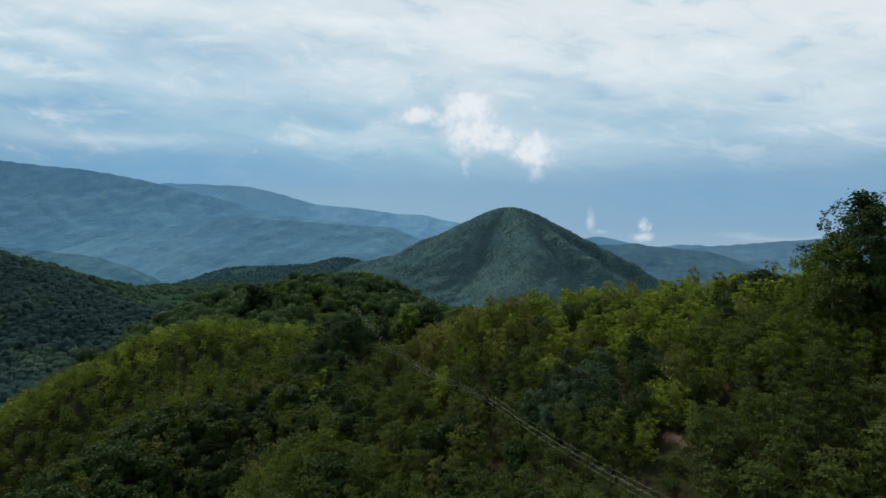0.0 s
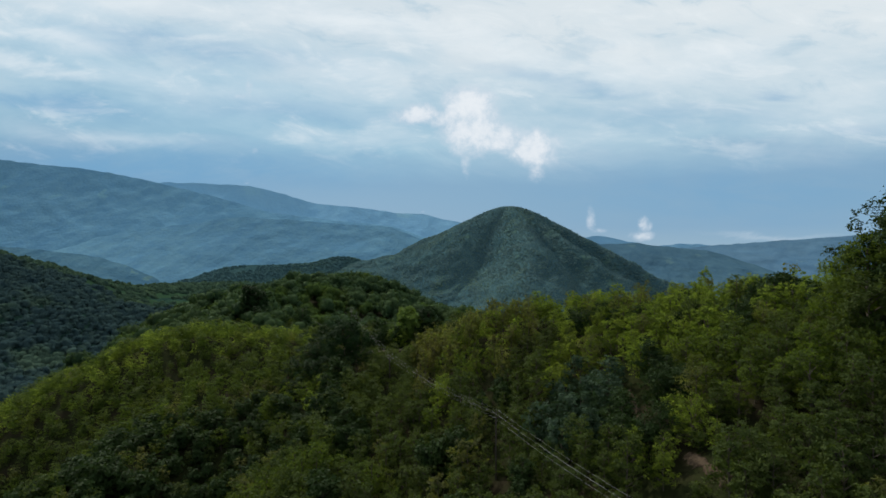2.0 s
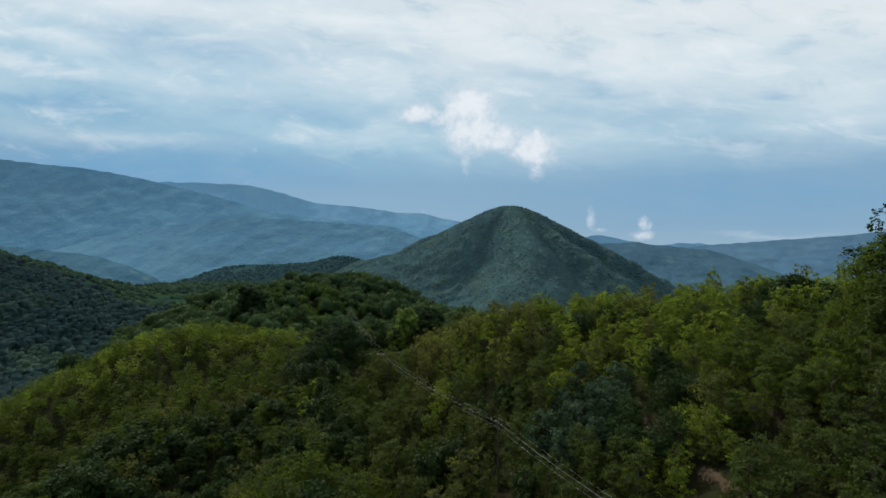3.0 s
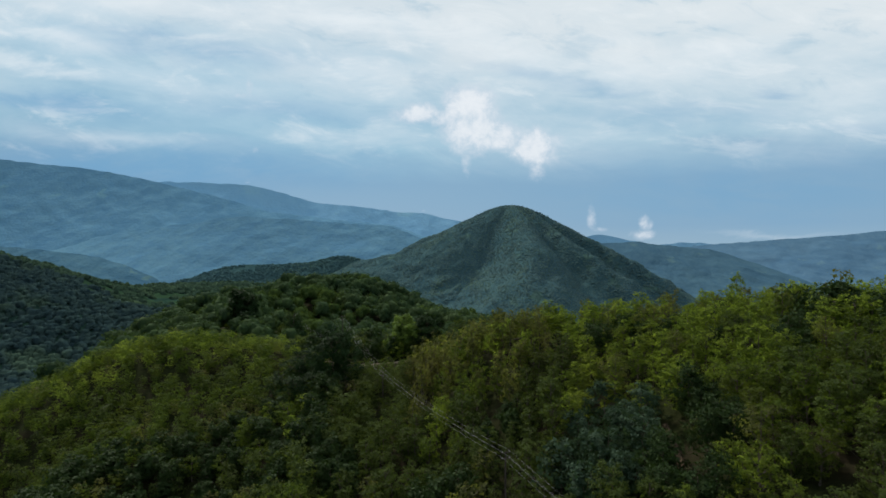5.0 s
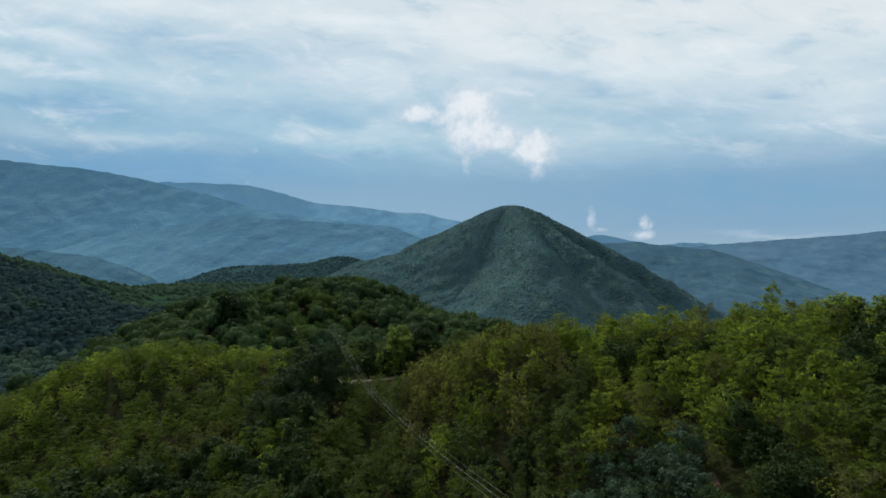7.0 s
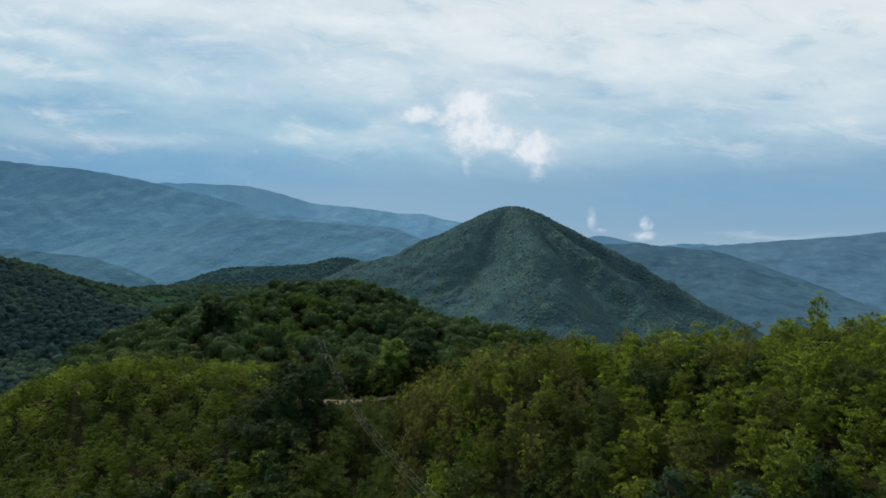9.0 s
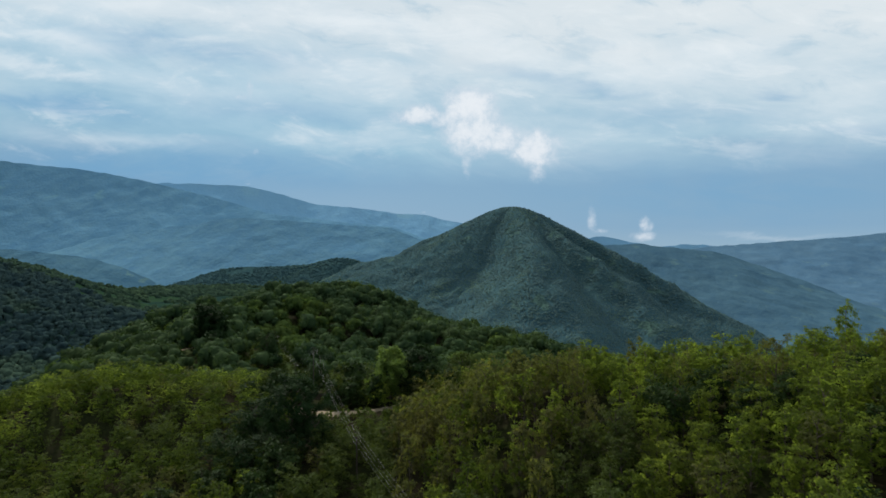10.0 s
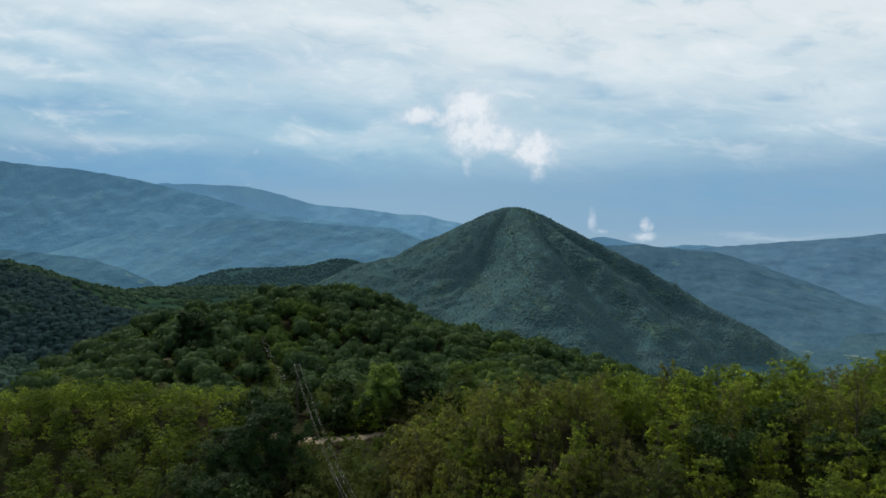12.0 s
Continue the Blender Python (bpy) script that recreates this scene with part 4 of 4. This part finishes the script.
def round_crown(seed, blades, size, side=9):
    """A full, rounded crown of unit radius: leaf blades lying over a handful of lumps, on a dark core."""
    r = np.random.default_rng(seed)
    pts, outs = [], []
    lumps = [(0, 0, 1.15, 0.72)] + [(0.62 * math.cos(a), 0.62 * math.sin(a), z, rad) for a, z, rad in zip(r.uniform(0, 6.28, side), r.uniform(0.55, 1.35, side), r.uniform(0.32, 0.52, side))]
    for lx, ly, lz, lr in lumps:
        n = int(blades * lr * lr / sum(l[3] ** 2 for l in lumps))
        d = r.normal(size=(n, 3))
        d[:, 2] = np.abs(d[:, 2]) * 0.9 - 0.25
        d /= np.linalg.norm(d, axis=1)[:, None]
        pts.append(d * lr * r.uniform(0.85, 1.12, (n, 1)) + np.array([lx, ly, lz]))
        outs.append(d)
    p, o = np.concatenate(pts), np.concatenate(outs)
    o = o + r.normal(size=o.shape) * 0.3
    t = np.cross(o, r.normal(size=o.shape))
    t /= np.linalg.norm(t, axis=1)[:, None]
    w = np.cross(o, t)
    w /= np.linalg.norm(w, axis=1)[:, None]
    s = size * r.uniform(0.6, 1.4, (len(p), 1))
    v = np.stack([p + t * s, p - t * s * 0.6 + w * s * 0.8, p - t * s * 0.6 - w * s * 0.8], 1).reshape(-1, 3)
    cv, cf = ico()
    cores = [(cv * lr * 0.84 * (1 + r.uniform(-0.12, 0.12, (12, 1))) + np.array([lx, ly, lz]), cf[cv[cf].mean(axis=1)[:, 2] > -0.5]) for lx, ly, lz, lr in lumps]
    return joined([(v, np.arange(len(v)).reshape(-1, 3))] + cores)


def knoll_woods():
    r = np.random.default_rng(43)
    x, y = scatter(-270, 320, 250, 700, 8.2, r)
    keep = ~clear_ground(x, y) & (np.abs(x) < 0.66 * y)
    keep &= ~((y > 600) & (x < 60)) & ~((x > 120) & (y < 330))
    keep &= ~((np.hypot((x + 66) / 42, (y - 300) / 60) < 1) & (r.uniform(size=len(x)) < 0.3))
    x, y = x[keep], y[keep]
    z = land(x, y)
    rad = 3.7 + 5.4 * r.beta(1.5, 2.0, len(x))
    rad[y < 330] *= 0.8
    variant = r.integers(0, 5, len(x))
    # noise picks the crowns treated as sunlit; they get the paler leaf colour
    bright = smooth_noise(x, y, 30, 83) + 0.5 * smooth_noise(x, y, 9, 85) > 0.55
    for lit, name, material, label in ((False, "knoll_wood", KNOLL, "dense dark green oak wood covering the knoll"), (True, "knoll_thicket", THICKET, "lighter green broadleaf trees scattered over the knoll")):
        pairs = []
        for k, beyond in itertools.product(range(5), (False, True)):
            m = (variant == k) & (bright == lit) & ((y > 560) == beyond)
            cv, cf = round_crown(700 + k, *((50, 0.19, 3) if beyond else (120, 0.125, 7)))
            s = rad[m, None] * np.stack([np.ones(m.sum()), np.ones(m.sum()), r.uniform(0.85, 1.2, m.sum())], -1)
            pairs.append(tiled(cv, cf, np.stack([x, y, z - 0.5], -1)[m], s, r.uniform(0, 6.28, m.sum())))
        v, f = joined(pairs)
        tagged(new(name, mesh_of(name, v, f, material, True)), label, "woods", kind="stuff")
    # low shrubs over the grassy clearing
    x, y = scatter(-130, -20, 246, 390, 3.0, r)
    keep = (near_line(x, y, MEADOW, 24.0) | (np.hypot(x + 104, y - 312) < 22)) & (smooth_noise(x, y, 9, 91) > np.where(near_line(x, y, MEADOW, 6.0), 0.2, -0.3)) & ~near_line(x, y, BARE, 3.0) & ~near_line(x, y, [(-114, 317), (-106, 300)], 2.5)
    x, y = x[keep], y[keep]
    pairs = []
    for k in range(VARIANTS):
        m = np.arange(len(x)) % VARIANTS == k
        pairs.append(tiled(*coarse_trees["shrub", k], np.stack([x, y, land(x, y)], -1)[m], np.repeat(r.uniform(0.4, 1.1, (m.sum(), 1)), 3, 1), r.uniform(0, 6.28, m.sum())))
    v, f = joined(pairs)
    tagged(new("clearing_shrubs", mesh_of("clearing_shrubs", v, f, HORNBEAM)), "low green shrubs dotted over the grassy clearing", "shrubs", kind="stuff")
    # taller dark trees at the left end of the knoll and along the clearing
    for k, (tx, ty, tr, th) in enumerate([(-108, 324, 5.5, 1.35), (-118, 330, 5.0, 1.1), (-128, 322, 4.5, 1.1), (-96, 318, 4.2, 1.0), (-146, 352, 5.0, 1.2), (-72, 300, 4.0, 1.1), (-66, 288, 3.4, 1.0), (-92, 352, 4.6, 1.2), (-48, 300, 4.2, 1.1), (-60, 330, 4.5, 1.1)]):
        tree = new("dark_tree")
        tree.matrix_basis = pose(tx, ty, float(land(tx, ty)), 0, 0, 40 * k)
        v, f = round_crown(720 + k, 520, 0.10)
        part("crown", mesh_of("dark_crown", v * np.array([tr, tr, tr * th]), f, SHADY), tree)
        v, f = tube([(0, 0, -0.4), (0.05, 0, tr * 0.5), (0, 0.1, tr * 1.2)], [0.28, 0.2, 0.08], 7)
        part("trunk", mesh_of("dark_trunk", v, f, BARK, True), tree)
        tagged(tree, "dark green rounded tree beside the grassy clearing", "tree", "dark trees by the clearing")


knoll_woods()


def far_woods():
    r = np.random.default_rng(53)
    x, y = scatter(-640, 1500, 1600, 2660, 7.6, r)
    keep = (np.hypot(x - 306, y - 2600) < 1200) & (y < 2640) & (cone_hill(x, y) > -330)
    x, y = x[keep], y[keep]
    rad = (3.5 + 4.6 * r.beta(1.2, 2.6, len(x))) * (1 + 0.3 * smooth_noise(x, y, 38, 16))
    # crowns sunk into the slope: the low relief stands in for haze
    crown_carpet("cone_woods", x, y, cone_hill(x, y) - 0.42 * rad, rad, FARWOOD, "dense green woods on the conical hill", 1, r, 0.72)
    x, y = scatter(-1560, -260, 950, 2490, 14.5, r)
    z = left_hill(x, y)
    field = (z < -95) & (y > 1600) & (smooth_noise(x, y, 85, 71) > 0.6)
    for fx, fy, wx, wy in FIELDS:
        field |= (np.hypot((x - fx) / wx, (y - fy) / wy) < 1.1) & (r.uniform(size=len(x)) < 0.82)
    keep = ~field & (x > -0.85 * y - 60)
    x, y, z = x[keep], y[keep], z[keep]
    # paler leaves: the saddle's own green, and sunlight painted on the crest
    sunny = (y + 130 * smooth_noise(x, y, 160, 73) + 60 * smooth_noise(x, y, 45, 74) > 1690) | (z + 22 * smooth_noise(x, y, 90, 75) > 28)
    rad = 6.5 + 8.0 * r.beta(1.3, 2.2, len(x))
    lift = z + r.uniform(-2.0, 2.5, len(x))
    for m, name, leaf, label in ((~sunny, "valley_woods", LEFTWOOD, "dark green woods on the hillside across the valley"), (sunny, "saddle_woods", PASTURE, "lighter green woods and hedges on the saddle, and a crest coloured as sunlit")):
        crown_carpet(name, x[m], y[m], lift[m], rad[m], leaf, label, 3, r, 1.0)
    x, y = scatter(-1500, 60, 2230, 3010, 12.5, r)
    z = range_of(middle, 3000, 800, 31, 300, 40)(x, y)
    keep = (smooth_noise(x, y, 90, 77) < 0.8) & (z > -330)
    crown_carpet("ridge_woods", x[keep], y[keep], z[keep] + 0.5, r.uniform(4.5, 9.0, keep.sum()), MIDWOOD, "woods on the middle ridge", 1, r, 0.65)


far_woods()


# ---------------------------------------------------------------- tracks, meadow strip, power line
def strip(name, pts, width, lift, material, label, category):
    """A ribbon lying on the ground along pts, with a small thickness and frayed edges."""
    p = np.array(pts, float)
    t = np.linspace(0, len(p) - 1, 16 * (len(p) - 1))
    i = np.arange(len(p))
    cx, cy = np.interp(t, i, p[:, 0]), np.interp(t, i, p[:, 1])
    cx, cy = (np.convolve(np.pad(c, 6, "edge"), np.ones(13) / 13, "valid") for c in (cx, cy))
    d = np.stack([np.gradient(cx), np.gradient(cy)], -1)
    d /= np.linalg.norm(d, axis=1)[:, None]
    across = np.linspace(-1, 1, 7)
    r = np.random.default_rng(5)
    w = width * (1 + 0.30 * r.normal(size=(len(t), 1)) + 0.25 * r.normal(size=(len(t), 7)))
    x = cx[:, None] - d[:, 1:2] * across * w
    y = cy[:, None] + d[:, 0:1] * across * w
    z = land(x, y) + lift - 0.35 * (np.abs(across) > 0.9)
    n = len(across)
    v = np.stack([x, y, z], -1).reshape(-1, 3)
    a, b = np.meshgrid(np.arange(len(t) - 1), np.arange(n - 1), indexing="ij")
    f = np.stack([a * n + b, a * n + b + 1, (a + 1) * n + b + 1, (a + 1) * n + b], -1).reshape(-1, 4)
    ob = new(name, mesh_of(name, v, f, material, True))
    return tagged(ob, label, category, kind="structure")


strip("dirt_track", TRACK, 2.0, 0.25, DIRT, "pale dirt track across the hillside", "track")
strip("bare_patch", BARE, 2.2, 0.3, DIRT, "bare pale patch of earth on the knoll", "bare earth")
strip("footpath", FOOTPATH[:3], 0.75, 0.3, EARTH, "worn brown earth path between the bushes", "path")
strip("footpath_end", FOOTPATH[3:], 0.5, 0.3, EARTH, "worn brown earth path between the bushes", "path")
strip("grass_bank", [(-116, 322), (-104, 298), (-87, 262)], 2.2, 0.2, GRASS, "rough grassy bank among trees", "grass")
strip("meadow", MEADOW, 11.0, 0.22, GRASS, "narrow grassy clearing under the power line", "meadow")

ARM, LOWER = 0.60, 0.90          # half length of a crossarm, and how far the second one hangs below the first


def lathe(profile_pts, sides=10):
    bm = bmesh.new()
    rings = []
    for rad, z in profile_pts:
        rings.append([bm.verts.new((rad * math.cos(a * 2 * math.pi / sides), rad * math.sin(a * 2 * math.pi / sides), z)) for a in range(sides)])
    for lo, hi in zip(rings[:-1], rings[1:]):
        for a in range(sides):
            bm.faces.new((lo[a], lo[(a + 1) % sides], hi[(a + 1) % sides], hi[a]))
    bm.faces.new(rings[-1])
    bm.faces.new(rings[0][::-1])
    return bm


def power_pole(x, y, height, turn):
    pole = new("utility_pole")
    z = float(land(x, y))
    pole.matrix_basis = pose(x, y, z, 0, 0, turn)
    part("post", bm_mesh("post", lathe([(0.16, -0.6), (0.155, 0.0), (0.13, height * 0.6), (0.11, height - 0.05), (0.08, height)]), POLEWOOD), pole)
    for down in (0.12, 0.12 + LOWER):
        arm = bmesh.new()
        bmesh.ops.create_cube(arm, size=1, matrix=Matrix.Translation((0, -0.14, height - down)) @ Matrix.Diagonal((2 * ARM + 0.3, 0.10, 0.12, 1)))
        bmesh.ops.bevel(arm, geom=arm.edges[:], offset=0.012, segments=1, affect="EDGES")
        beam = part("crossarm", bm_mesh("crossarm", arm, POLEWOOD, False), pole)
        for side in (-1, 1):
            low = height - down + 0.06
            bm = lathe([(0.02, low), (0.02, low + 0.08), (0.06, low + 0.09), (0.045, low + 0.14), (0.06, low + 0.16), (0.03, low + 0.22)], 8)
            bmesh.ops.translate(bm, verts=bm.verts[:], vec=(side * ARM, -0.14, 0))
            part("insulator", bm_mesh("insulator", bm, PORCELAIN), beam)
    return tagged(pole, "weathered wooden utility pole with two short crossarms", "utility pole", "poles of the power line")


def power_line():
    tops = []
    for i, (x, y, h) in enumerate(POLES):
        a, b = POLES[max(0, i - 1)], POLES[min(len(POLES) - 1, i + 1)]
        turn = math.degrees(math.atan2(b[1] - a[1], b[0] - a[0])) - 90
        power_pole(x, y, h, turn)
        m = pose(x, y, float(land(x, y)), 0, 0, turn)
        tops.append([m @ Vector((side * ARM, -0.14, h + 0.16 - down)) for down in (0.0, LOWER) for side in (-1, 1)])
    for k in range(4):
        pts = []
        for a, b in zip(tops[:-1], tops[1:]):
            for t in np.linspace(0, 1, 14, endpoint=False):
                p = a[k].lerp(b[k], t)
                pts.append((p.x, p.y, p.z - 4 * 1.0 * t * (1 - t)))
        pts.append(tuple(tops[-1][k]))
        v, f = tube(pts, [0.011] * len(pts), 5)
        tagged(new("power_wire", mesh_of("power_wire", v, f, WIRE, True)), "thin grey power wire strung between the poles", "wire", "wires of the power line")


power_line()
